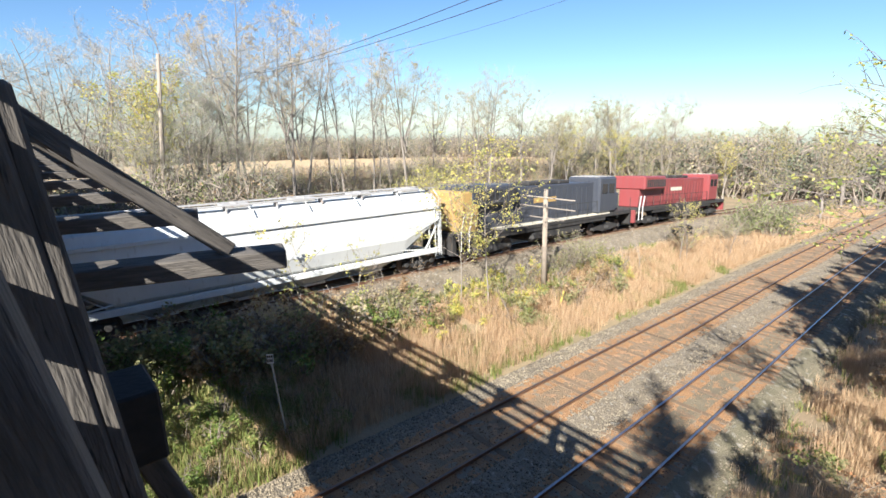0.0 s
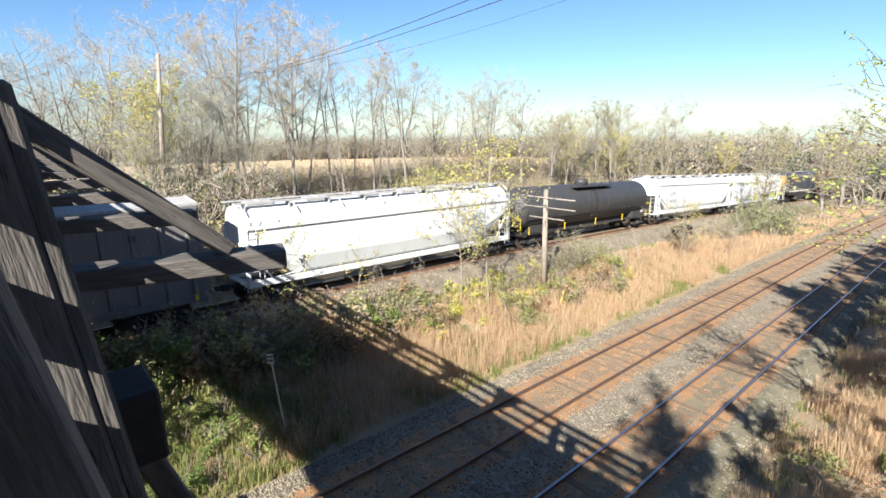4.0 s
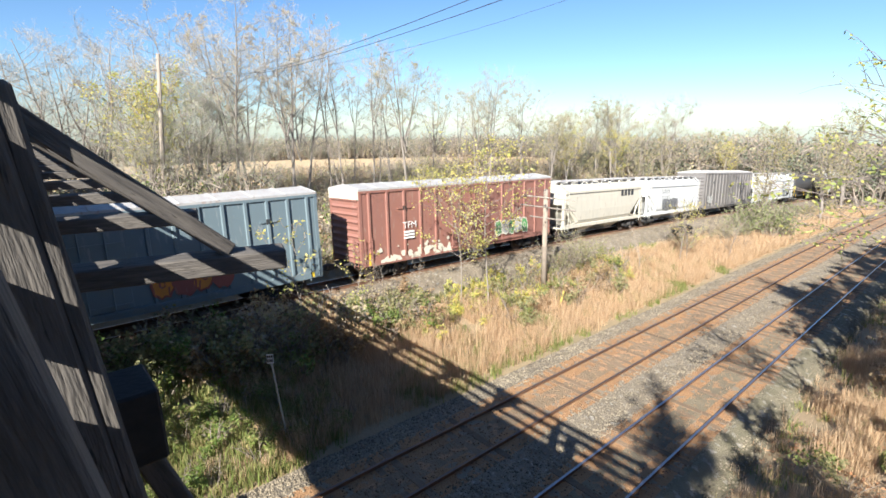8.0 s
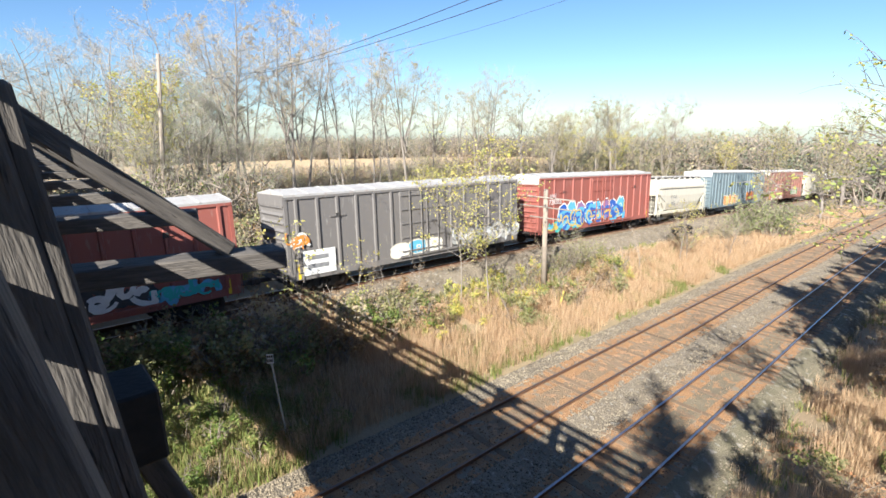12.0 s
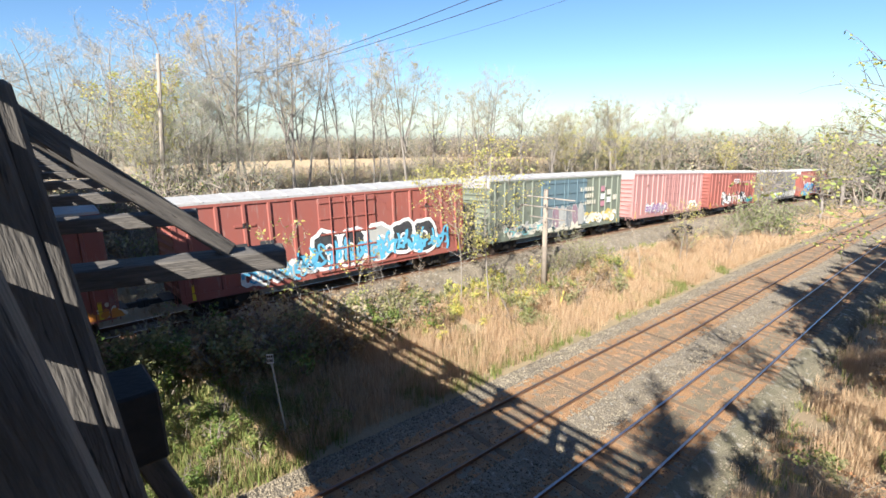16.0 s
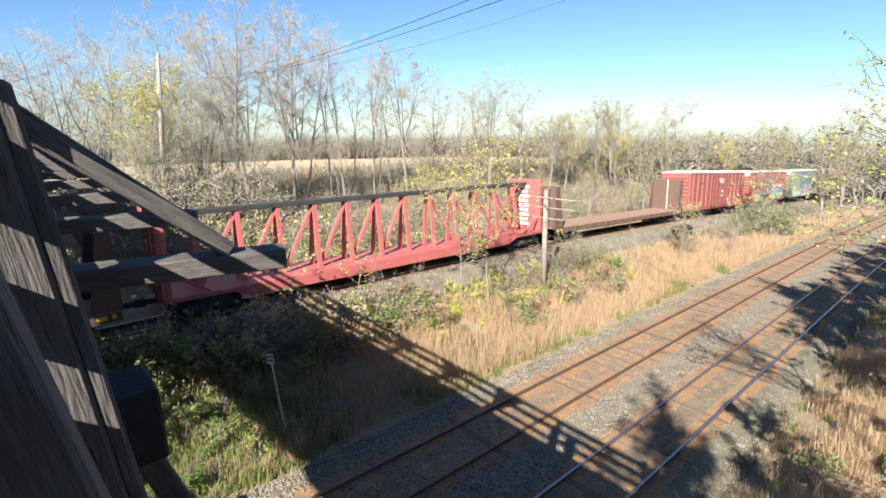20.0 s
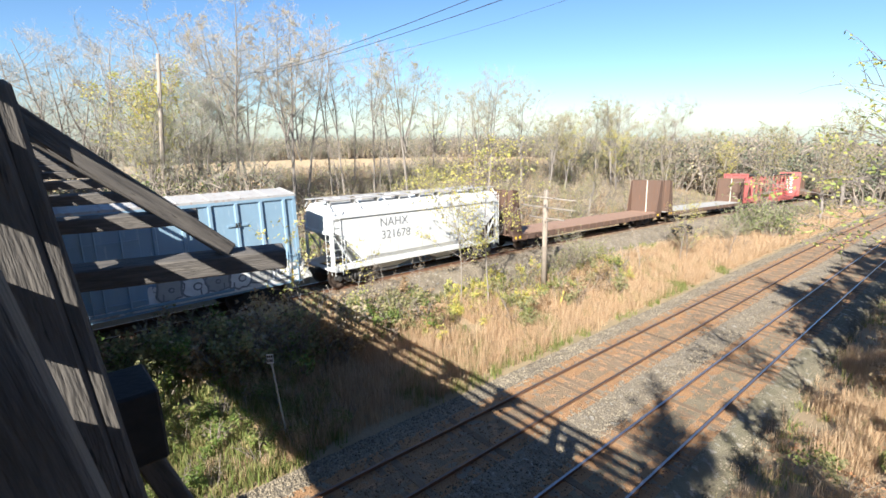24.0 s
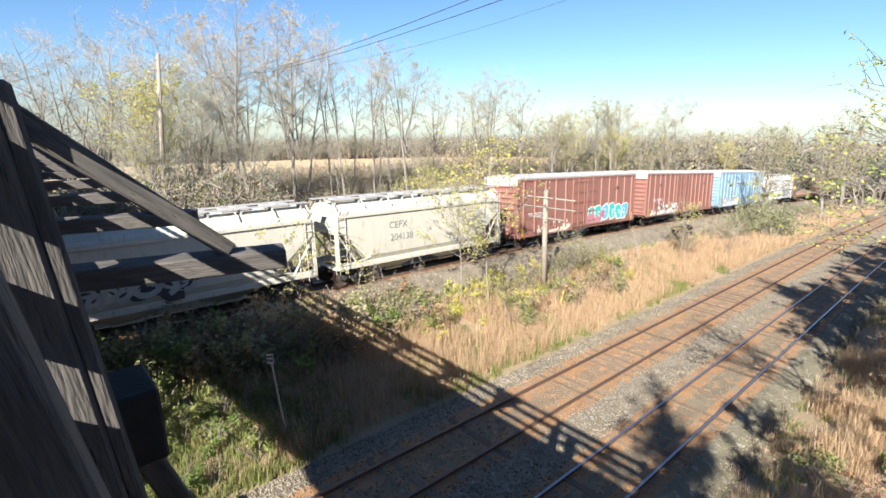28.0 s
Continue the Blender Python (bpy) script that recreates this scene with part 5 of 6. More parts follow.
loft(bank, [[(BX0 + 1, y0, 8.0), (BX0 + 1, y1, 8.0), (BX0 - 8, y1, 8.0), (BX0 - 8, y0, 8.0)] if k else [(BX0 + 6, y0 - 2, 0.0), (BX0 + 6, y1 + 2, 0.0), (BX0 - 14, y1 + 2, 0.0), (BX0 - 14, y0 - 2, 0.0)] for k, y0, y1 in ((0, -8, 1), (1, -6, 0))])
tagged(part("approach_embankment", bank, M["soil"]), "earth embankment at the far end of the bridge", "embankment", kind="structure")


# ---- plants: templates ----
def limb(V, F, pts, rads, n):
    """A bent tapering tube through pts, as triangles."""
    base = len(V)
    for i, (p, r) in enumerate(zip(pts, rads)):
        d = (pts[min(i + 1, len(pts) - 1)] - pts[max(i - 1, 0)]).normalized()
        u = d.orthogonal().normalized()
        w = d.cross(u)
        for k in range(n):
            a = 2 * math.pi * k / n
            V.append(p + (u * math.cos(a) + w * math.sin(a)) * r)
    for i in range(len(pts) - 1):
        for k in range(n):
            a, b = base + i * n + k, base + i * n + (k + 1) % n
            F.append((a, b, b + n))
            F.append((a, b + n, a + n))


def leaf(V, F, p, size, rng):
    """A small pointed, folded leaf."""
    d = Vector((rng.gauss(0, 1), rng.gauss(0, 1), rng.gauss(-0.2, 0.7))).normalized()
    u = d.orthogonal().normalized()
    u = (u * math.cos(rng.uniform(0, 6.3)) + d.cross(u) * math.sin(rng.uniform(0, 6.3))).normalized()
    b = len(V)
    V += [p, p + d * size * 0.5 + u * size * 0.3, p + d * size, p + d * size * 0.5 - u * size * 0.3]
    F += [(b, b + 1, b + 2), (b, b + 2, b + 3)]


def grow_tree(seed, h, r0, limbs=15, subs=6, twigs=5, first=0.3, spread=0.45, rise=0.75, leaves=700, size=0.2, fork=False, clump=1.0, bend=0.05, leaders=0, split=0.3, out=0.3):
    """Trunk, twig and leaf geometry of one bare or thinly leaved tree of height h; leaders: big stems that part from the trunk at split and carry a domed crown."""
    rng = random.Random(seed)
    W, WF, T, TF, Lv, LF = [], [], [], [], [], []
    lean = Vector((rng.gauss(0, bend), rng.gauss(0, bend), 1)).normalized()
    stems = [(Vector((0, 0, -0.3)), lean, h, r0, limbs, first)]
    if fork:
        stems.append((Vector((0, 0, h * 0.12)), (lean + Vector((rng.uniform(-0.35, 0.35), rng.uniform(-0.35, 0.35), 0))).normalized(), h * 0.85, r0 * 0.7, limbs, first))
    a0 = rng.uniform(0, 6.283)
    for k in range(leaders):
        a, f = a0 + 6.283 * k / leaders + rng.uniform(-0.4, 0.4), split * rng.uniform(0.8, 1.35)
        o = out * rng.uniform(0.7, 1.3)
        stems.append((lean * h * f - Vector((0, 0, 0.3)), (lean + Vector((math.cos(a) * o, math.sin(a) * o, 0))).normalized(), h * (1 - f) * rng.uniform(0.82, 1.0), r0 * 0.55, int(limbs * 0.55), 0.22))
    tips = []
    for p0, d0, hh, rr, nl, lo in stems:
        pts, p, d = [], p0, d0
        n = 8
        for i in range(n + 1):
            pts.append(p.copy())
            d = (d + Vector((rng.gauss(0, 0.06), rng.gauss(0, 0.06), 0.05))).normalized()
            p = p + d * hh / n
        limb(W, WF, pts, [rr * (1.25 if i == 0 else 1 - 0.88 * i / n) for i in range(n + 1)], 7)
        for k in range(nl):
            f = lo + (1 - lo) * (k + rng.random()) / nl
            i = min(int(f * n), n - 1)
            b = pts[i].lerp(pts[i + 1], f * n - i)
            az = rng.uniform(0, 2 * math.pi)
            if leaders:
                ln = hh * spread * math.sin(math.pi * (0.2 + 0.68 * (f - lo) / (1 - lo))) * rng.uniform(0.5, 1.15) + 0.3
            else:
                ln = hh * spread * (1.0 - 0.6 * f) * rng.uniform(0.5, 1.2) + 0.5
            dd = Vector((math.cos(az), math.sin(az), rise * rng.uniform(0.5, 1.5))).normalized()
            q, lp = b, [b]
            for j in range(4):
                dd = (dd + Vector((rng.gauss(0, 0.16), rng.gauss(0, 0.16), 0.03 if leaders else 0.10))).normalized()
                q = q + dd * ln / 4
                lp.append(q)
            br = rr * (1 - 0.85 * f) * 0.5
            limb(W, WF, lp, [br, br * 0.75, br * 0.5, br * 0.32, br * 0.12], 5)
            for s in range(subs):
                u = rng.uniform(0.25, 1.0) * 4
                j = min(int(u), 3)
                sb = lp[j].lerp(lp[j + 1], u - j)
                sd = (dd + Vector((rng.gauss(0, 0.7), rng.gauss(0, 0.7), rng.gauss(0.12 if leaders else 0.25, 0.45)))).normalized()
                sl = ln * rng.uniform(0.2, 0.45)
                m1 = sb + sd * sl * 0.5
                m2 = sb + (sd + Vector((rng.gauss(0, 0.15), rng.gauss(0, 0.15), 0.15))) * sl
                sr = max(br * 0.22, 0.009 if leaders else 0.012)
                limb(T, TF, [sb, m1, m2], [sr, sr * 0.7, sr * 0.35], 3)
                for w in range(twigs):
                    tb = sb.lerp(m1, rng.random()) if rng.random() < 0.4 else m1.lerp(m2, rng.random())
                    td = (sd + Vector((rng.gauss(0, 0.8), rng.gauss(0, 0.8), rng.gauss(0.1, 0.6)))).normalized()
                    te = tb + td * sl * rng.uniform(0.3, 0.6)
                    limb(T, TF, [tb, te], [sr * 0.45, sr * 0.25], 3)
                    tips.append((tb, te))
    for i in range(leaves):
        a, b = tips[int(len(tips) * (rng.random() ** clump)) % len(tips)]
        p = a.lerp(b, rng.uniform(0.3, 1.05)) + Vector((rng.gauss(0, 0.08), rng.gauss(0, 0.08), rng.gauss(0, 0.08)))
        leaf(Lv, LF, p, size * rng.uniform(0.6, 1.3), rng)
    return (W, WF), (T, TF), (Lv, LF)


def tree_thing(name, geo, leaves, label, category="tree", bark="bark", twigs="twig"):
    e = tagged(new(name), label, category)
    raw("trunk", *geo[0], M[bark], e)
    raw("crown", *geo[1], M[twigs], e, "fine bare twigs")
    if geo[2][0]:
        raw("foliage", *geo[2], M[leaves], e)
    return e


def arr(geo):
    return np.array([tuple(v) for v in geo[0]], np.float32), np.array(geo[1], np.int32)


def tuft(seed, n, h, spread, width, droop=0.35):
    rng = random.Random(seed)
    V, F = [], []
    for i in range(n):
        a = rng.uniform(0, 6.283)
        r = spread * math.sqrt(rng.random())
        x, y = r * math.cos(a), r * math.sin(a)
        hh = h * rng.uniform(0.5, 1.1)
        da = rng.uniform(0, 6.283)
        dx, dy = math.cos(da), math.sin(da)
        k = droop * hh * rng.uniform(0.2, 1.0)
        w = width * rng.uniform(0.6, 1.2)
        px, py = -dy * w, dx * w
        b = len(V)
        V += [(x + px, y + py, -0.05), (x - px, y - py, -0.05), (x + dx * k * 0.35 + px * 0.7, y + dy * k * 0.35 + py * 0.7, hh * 0.6), (x + dx * k * 0.35 - px * 0.7, y + dy * k * 0.35 - py * 0.7, hh * 0.6), (x + dx * k, y + dy * k, hh)]
        F += [(b, b + 1, b + 3), (b, b + 3, b + 2), (b + 2, b + 3, b + 4)]
    return np.array(V, np.float32), np.array(F, np.int32)


def bush(seed, h, stems=12, forks=5, leaves=150, size=0.09, spread=0.5):
    """Stems and leaves of a thicket plant of height h."""
    rng = random.Random(seed)
    T, TF, Lv, LF = [], [], [], []
    tips = []
    for i in range(stems):
        az = rng.uniform(0, 6.283)
        b = Vector((math.cos(az) * rng.uniform(0, 0.25), math.sin(az) * rng.uniform(0, 0.25), -0.1))
        d = Vector((math.cos(az) * spread * rng.uniform(0.3, 1.4), math.sin(az) * spread * rng.uniform(0.3, 1.4), 1)).normalized()
        ln = h * rng.uniform(0.55, 1.1)
        m = b + d * ln * 0.5 + Vector((rng.gauss(0, 0.05), rng.gauss(0, 0.05), 0))
        t = b + d * ln + Vector((rng.gauss(0, 0.12) * h * 0.4, rng.gauss(0, 0.12) * h * 0.4, -0.05 * h))
        limb(T, TF, [b, m, t], [0.02, 0.013, 0.005], 3)
        for k in range(forks):
            f = rng.uniform(0.3, 0.95)
            q = b.lerp(m, f * 2) if f < 0.5 else m.lerp(t, f * 2 - 1)
            e = q + Vector((rng.gauss(0, 1), rng.gauss(0, 1), rng.uniform(0.1, 1.3))).normalized() * ln * rng.uniform(0.12, 0.3)
            limb(T, TF, [q, e], [0.009, 0.004], 3)
            tips.append((q, e))
    for i in range(leaves):
        a, b = rng.choice(tips)
        leaf(Lv, LF, a.lerp(b, rng.uniform(0.1, 1.1)) + Vector((rng.gauss(0, 0.05), rng.gauss(0, 0.05), rng.gauss(0, 0.05))), size * rng.uniform(0.6, 1.4), rng)
    return (T, TF), (Lv, LF)


def place(x, y, dz=0.0, rz=0.0):
    return pose(x, y, land(x, y) + dz, 0, 0, rz)


def plant_rows(proto, rows, labels=None):
    """Copies of one tree at (x, y, turn, scale); the first row takes the prototype itself."""
    for i, (x, y, rz, s) in enumerate(rows):
        m = place(x, y, 0, rz)
        if i == 0:
            proto.matrix_basis = m
            o = proto
        else:
            o = copy_thing(proto, m)
        o.scale = (s, s, s)


# ---- tall thin trees behind the train ----
def plant_to(proto, height, rows):
    """Copies of one tree of that height at (x, y, turn, height of its top)."""
    plant_rows(proto, [(x, y, rz, (top - land(x, y)) / height) for x, y, rz, top in rows])


tall_a = tree_thing("tall_tree", grow_tree(11, 20.0, 0.19, limbs=26, subs=9, twigs=8, first=0.36, spread=0.27, rise=0.5, leaves=9000, size=0.1, leaders=3, split=0.36, out=0.27), "dryleaf", "tall slender half-bare tree with pale autumn leaves", twigs="hazetwig")
plant_to(tall_a, 20.0, [(-47.0, 15.4, 0, 19.6), (-46.0, 20.8, 130, 19.8), (-52.0, 14.6, 250, 18.7), (-50.0, 24.0, 70, 17.5), (-51.0, 18.5, 200, 18.0)])
tall_b = tree_thing("slim_tree", grow_tree(12, 18.5, 0.115, limbs=24, subs=8, twigs=6, first=0.4, spread=0.19, rise=0.55, leaves=2400, size=0.09, bend=0.04, leaders=2, split=0.5, out=0.2), "dryleaf", "slim bare tree with a pale trunk", twigs="hazetwig")
plant_to(tall_b, 18.5, [(-52.0, 28.3, 0, 20.4), (-48.0, 27.6, 100, 18.9), (-54.0, 32.3, 200, 16.0), (-50.0, 32.8, 300, 18.8), (-54.0, 38.4, 40, 17.4), (-55.6, 25.5, 90, 16.0), (-52.0, 35.0, 160, 15.0), (-43.5, 24.5, 20, 8.0), (-40.8, 29.0, 80, 7.6), (-42.5, 34.0, 10, 8.2), (-47.0, 43.5, 210, 12.5)])
wide = tree_thing("bare_tree", grow_tree(13, 16.5, 0.19, limbs=18, subs=10, twigs=8, first=0.3, spread=0.36, rise=0.5, leaves=4200, size=0.09, leaders=5, split=0.24, out=0.62), "dryleaf", "bare wide-crowned tree with grey twigs", twigs="hazetwig")
plant_to(wide, 16.5, [(-57.0, 4.3, 0, 16.6), (-60.0, 7.2, 140, 17.6), (-62.0, 10.6, 230, 18.4), (-60.0, 1.8, 60, 15.6), (-58.0, -3.0, 20, 15.0), (-64.0, 14.0, 300, 16.0)])
dome = tree_thing("dome_tree", grow_tree(20, 15.5, 0.15, limbs=20, subs=9, twigs=7, first=0.42, spread=0.3, rise=0.45, leaves=6000, size=0.1, leaders=4, split=0.42, out=0.42), "dryolive", "thin tree with an airy rounded crown of twigs", twigs="hazetwig")
plant_to(dome, 15.5, [(-48.0, 36.2, 0, 16.7), (-56.0, 47.3, 110, 14.4), (-48.0, 51.1, 200, 15.4), (-50.0, 60.5, 290, 14.3), (-53.0, 53.2, 40, 13.8), (-40.0, 89.4, 150, 12.6), (-46.0, 82.0, 250, 12.2)])
leafy = tree_thing("round_tree", grow_tree(14, 13.0, 0.17, limbs=18, subs=8, twigs=6, first=0.3, spread=0.34, rise=0.5, leaves=6000, size=0.12, leaders=4, split=0.3, out=0.42), "dryolive", "half-leaved olive and tan autumn tree", twigs="hazetwig")
plant_to(leafy, 13.0, [(-46.0, 62.4, 0, 10.8), (-50.0, 74.3, 80, 10.6), (-45.0, 79.4, 170, 13.2), (-46.0, 90.8, 40, 9.4), (-50.0, 82.4, 210, 11.7), (-42.0, 104.0, 310, 6.8), (-36.0, 104.0, 130, 7.4), (-38.0, 120.0, 20, 6.6), (-32.0, 124.0, 90, 8.2), (-35.0, 140.0, 190, 6.0), (-29.0, 140.0, 280, 5.6), (-50.0, 68.0, 250, 9.6), (-25.5, 128.0, 10, 5.2)])
midtree = tree_thing("thicket_tree", grow_tree(21, 12.5, 0.13, limbs=26, subs=9, twigs=7, first=0.06, spread=0.34, rise=0.45, leaves=7000, size=0.09, leaders=3, split=0.12, out=0.35), "greyolive", "grey-green twiggy tree of the thicket round the utility pole", twigs="hazetwig")
plant_to(midtree, 12.5, [(-50.0, 12.9, 0, 14.4), (-47.0, 14.2, 120, 12.2), (-46.0, 9.6, 240, 9.6), (-46.5, 12.2, 300, 11.6), (-44.5, 16.2, 60, 9.0), (-52.0, 9.5, 190, 11.0)])
golden = tree_thing("yellow_tree", grow_tree(15, 11.5, 0.16, limbs=20, subs=7, twigs=5, first=0.2, spread=0.34, rise=0.8, leaves=4300, size=0.15, leaders=3, split=0.2, out=0.3), "yellow", "small yellow-leaved autumn tree")
plant_to(golden, 11.5, [(-48.0, 8.6, 0, 13.2), (-50.5, 11.0, 130, 12.6), (-31.0, 92.0, 60, 5.6), (-40.0, 72.0, 200, 7.4), (-45.5, 66.0, 20, 8.0), (-36.0, 30.0, 120, 4.9), (-27.0, 104.0, 10, 4.6)])

# ---- scrubby trees along the branch line ----
scrub = tree_thing("scrub_tree", grow_tree(16, 9.0, 0.11, limbs=16, subs=6, twigs=5, first=0.15, spread=0.40, rise=0.9, leaves=1900, size=0.15, fork=True, bend=0.1), "dryolive", "scrubby thin tree with sparse yellow-green leaves")
plant_rows(scrub, [(-15.3, 58.0, 0, 1.1), (-13.5, 74.0, 30, 1.2), (-27.5, 62.0, 70, 1.0), (-26.5, 54.0, 160, 0.8), (-28.0, 45.0, 240, 0.75), (-14.6, 92.0, 20, 1.5), (-9.6, 100.0, 190, 1.5)])
sapling = tree_thing("sapling", grow_tree(17, 7.6, 0.05, limbs=22, subs=5, twigs=4, first=0.34, spread=0.62, rise=0.45, leaves=1500, size=0.13, bend=0.04), "sapleaf", "young sapling with large yellow-green leaves beside the ballast", "sapling")
plant_rows(sapling, [(-16.5, 17.6, 0, 1.02), (-17.2, 16.4, 140, 0.85), (-14.7, 38.0, 70, 0.55), (-29.0, 22.0, 30, 0.62), (-30.0, 27.5, 110, 0.6)])
small_sap = tree_thing("sapling", grow_tree(22, 4.8, 0.035, limbs=9, subs=4, twigs=3, first=0.35, spread=0.4, rise=0.7, leaves=170, size=0.15, bend=0.05), "sapleaf", "small thin sapling with a few yellow leaves", "sapling")
plant_rows(small_sap, [(-18.5, 8.4, 220, 1.0), (-17.9, 10.4, 40, 0.75)])
bare_sap = tree_thing("bare_sapling", grow_tree(18, 5.0, 0.05, limbs=12, subs=5, twigs=3, first=0.2, spread=0.35, rise=0.9, leaves=60, size=0.12, bend=0.06), "rustleaf", "thin leafless sapling in the dry grass", "sapling")
plant_rows(bare_sap, [(-14.9, 36.9, 0, 0.9), (-15.5, 32.0, 60, 0.6), (-17.5, 12.2, 120, 0.62), (-16.6, 21.0, 200, 0.6), (-13.5, 43.0, 300, 0.7), (-28.5, 17.0, 30, 0.7), (-31.0, 33.0, 90, 0.9), (-33.0, 20.0, 150, 0.9), (-27.8, 30.5, 220, 0.8), (-17.9, 14.0, 20, 0.5)])

# ---- trees on the near bank, whose shadows cross the tracks, and unseen shade trees behind the bridge ----
shadetree = tree_thing("bank_tree", grow_tree(19, 13.0, 0.2, limbs=18, subs=9, twigs=6, first=0.25, spread=0.34, rise=0.8, leaves=5200, size=0.24), "rustleaf", "thinly leaved shade tree on the bank or behind the bridge")
# Rows with x below -12 are unseen, added to shade the train.
plant_rows(shadetree, [(4.2, 17.0, 0, 0.95), (4.6, 23.5, 90, 0.95), (5.0, 30.5, 200, 0.95), (7.0, -8.9, 300, 1.1), (8.6, -6.6, 100, 1.0), (-15.0, -7.6, 200, 0.8), (-14.2, -12.0, 10, 1.0), (-16.2, -10.6, 140, 0.9), (-19.2, -8.0, 260, 0.8), (-12.4, -8.4, 330, 0.85), (3.2, 20.0, 70, 0.85), (3.4, 27.0, 160, 0.9), (4.0, 35.0, 10, 0.9), (-17.0, -8.5, 30, 0.9), (-13.0, -10.5, 120, 0.9), (-21.5, -9.0, 220, 0.95), (-26.0, -10.5, 310, 0.95), (-18.0, -14.0, 80, 1.1), (5.5, 39.0, 40, 1.0), (5.5, 49.0, 130, 1.0), (4.0, 11.5, 250, 0.8), (2.9, 23.2, 60, 0.8), (3.0, 31.0, 280, 0.8), (-16.0, -12.5, 50, 1.15), (-20.5, -12.0, 170, 1.15), (-23.5, -9.0, 20, 0.95), (-18.0, -10.0, 100, 1.1), (-24.0, -13.0, 240, 1.15), (-16.3, -6.9, 40, 0.82), (-18.2, -6.6, 150, 0.8), (2.1, 4.8, 200, 0.6)])

# ---- pale branches of a tree that overhangs the near bank ----
def overhang(seed):
    """A leaning trunk with long side branches, thin twigs and leaves in rows."""
    r = random.Random(seed)
    W, WF, T, TF, L, LF = [], [], [], [], [], []
    pts = [Vector((0.1 - 0.03 * i, 0.02 * i, 1.15 * i - 0.4)) for i in range(9)]
    limb(W, WF, pts, [0.1 - 0.01 * i for i in range(9)], 8)
    for k in range(24):
        b = Vector((0, 0, r.uniform(5.3, 7.4)))
        d = Vector((-1, r.uniform(-0.35, 0.45), r.uniform(-0.08, 0.40))).normalized()
        n, q, bp = 6, b, [b]
        ln = r.uniform(3.9, 5.3)
        for j in range(n):
            d = (d + Vector((0, r.gauss(0, 0.1), r.gauss(-0.02, 0.1)))).normalized()
            q = q + d * ln / n
            bp.append(q)
        limb(W, WF, bp, [0.02, 0.017, 0.014, 0.011, 0.008, 0.006, 0.003], 5)
        for s in range(13):
            u = r.uniform(1.5, n)
            j = min(int(u), n - 1)
            sb = bp[j].lerp(bp[j + 1], u - j)
            sd = (d + Vector((r.gauss(0, 0.5), r.gauss(0, 0.5), r.gauss(0.2, 0.6)))).normalized()
            sl = r.uniform(0.3, 0.8)
            se = sb + sd * sl
            limb(T, TF, [sb, (sb + se) / 2 + Vector((0, 0, 0.04)), se], [0.007, 0.005, 0.003], 3)
            if r.random() < 0.62:
                for w in range(10):
                    leaf(L, LF, sb.lerp(se, w / 9) + Vector((0, 0, -0.01)), r.uniform(0.065, 0.11), r)
    return (W, WF), (T, TF), (L, LF)


over = tree_thing("overhanging_tree", overhang(5), "palegreen", "tree with pale yellow leaves on long bare branches", bark="darktwig", twigs="darktwig")
plant_rows(over, [(2.2, 11.0, 0, 1.0)])

# ---- far woods past the field ----
rng = np.random.default_rng(5)
woods = tagged(new("far_woods"), "distant belt of grey-brown woodland past the field", "woods", kind="stuff")
wt = [bush(30 + i, 1.0, 7, 5, 300, 0.042, 0.35) for i in range(5)]
spots = []
for i in range(1700):
    a = rng.uniform(-0.12, 1.0) if i % 5 < 3 else rng.uniform(0.9, 1.66)
    d = rng.uniform(128, 152) if a < 0.95 else rng.uniform(100, 155)
    x, y = -d * math.cos(a), d * math.sin(a)
    if abs(x - train_xy(y)[0]) < 3.5 or XA - 3 < x - main_x(y) < XC + 4.5:
        continue
    z = land(x, y)
    spots.append((x, y, z, (6.1 - 0.3 * ramp(a, 0.8, 1.25) - z) * rng.uniform(0.75, 1.12)))
tagged(scatter("far_stems", [arr(g[0]) for g in wt], spots, M["twig"], woods, np.random.default_rng(77)), kind="stuff")
for k, mt in enumerate(("greygreen", "dryleaf", "greygreen")):
    tagged(scatter("far_foliage", [arr(g[1]) for g in wt], spots[k::3], M[mt], woods, np.random.default_rng(78 + k)), kind="stuff")

# ---- brush and thickets ----
kinds = [bush(40 + i, 1.0, 9, 5, 190, 0.065) for i in range(5)]
leafed = [bush(50 + i, 1.0, 7, 6, 190, 0.075) for i in range(4)]
leafier = [bush(54 + i, 1.0, 4, 6, 280, 0.075) for i in range(4)]
broad = [bush(72 + i, 1.0, 4, 4, 110, 0.13) for i in range(3)]


def thicket(name, places, leafmats, label, tmpl=kinds, seed=3):
    e = tagged(new(name), label, "brush", kind="stuff")
    tagged(scatter("stems", [arr(g[0]) for g in tmpl], places, M["twig"], e, np.random.default_rng(seed)), kind="stuff")
    n = len(leafmats)
    for i, lm in enumerate(leafmats):
        tagged(scatter("leaves", [arr(g[1]) for g in tmpl], places[i::n], M[lm], e, np.random.default_rng(seed + i)), kind="stuff")
    return e


def spread_over(n, xr, yr, sr, seed, keep=lambda x, y: True):
    r = np.random.default_rng(seed)
    out = []
    while len(out) < n:
        x, y = r.uniform(*xr), r.uniform(*yr)
        x0 = train_xy(y)[0]
        if keep(x - x0, y):
            out.append((x, y, land(x, y), r.uniform(*sr)))
    return out


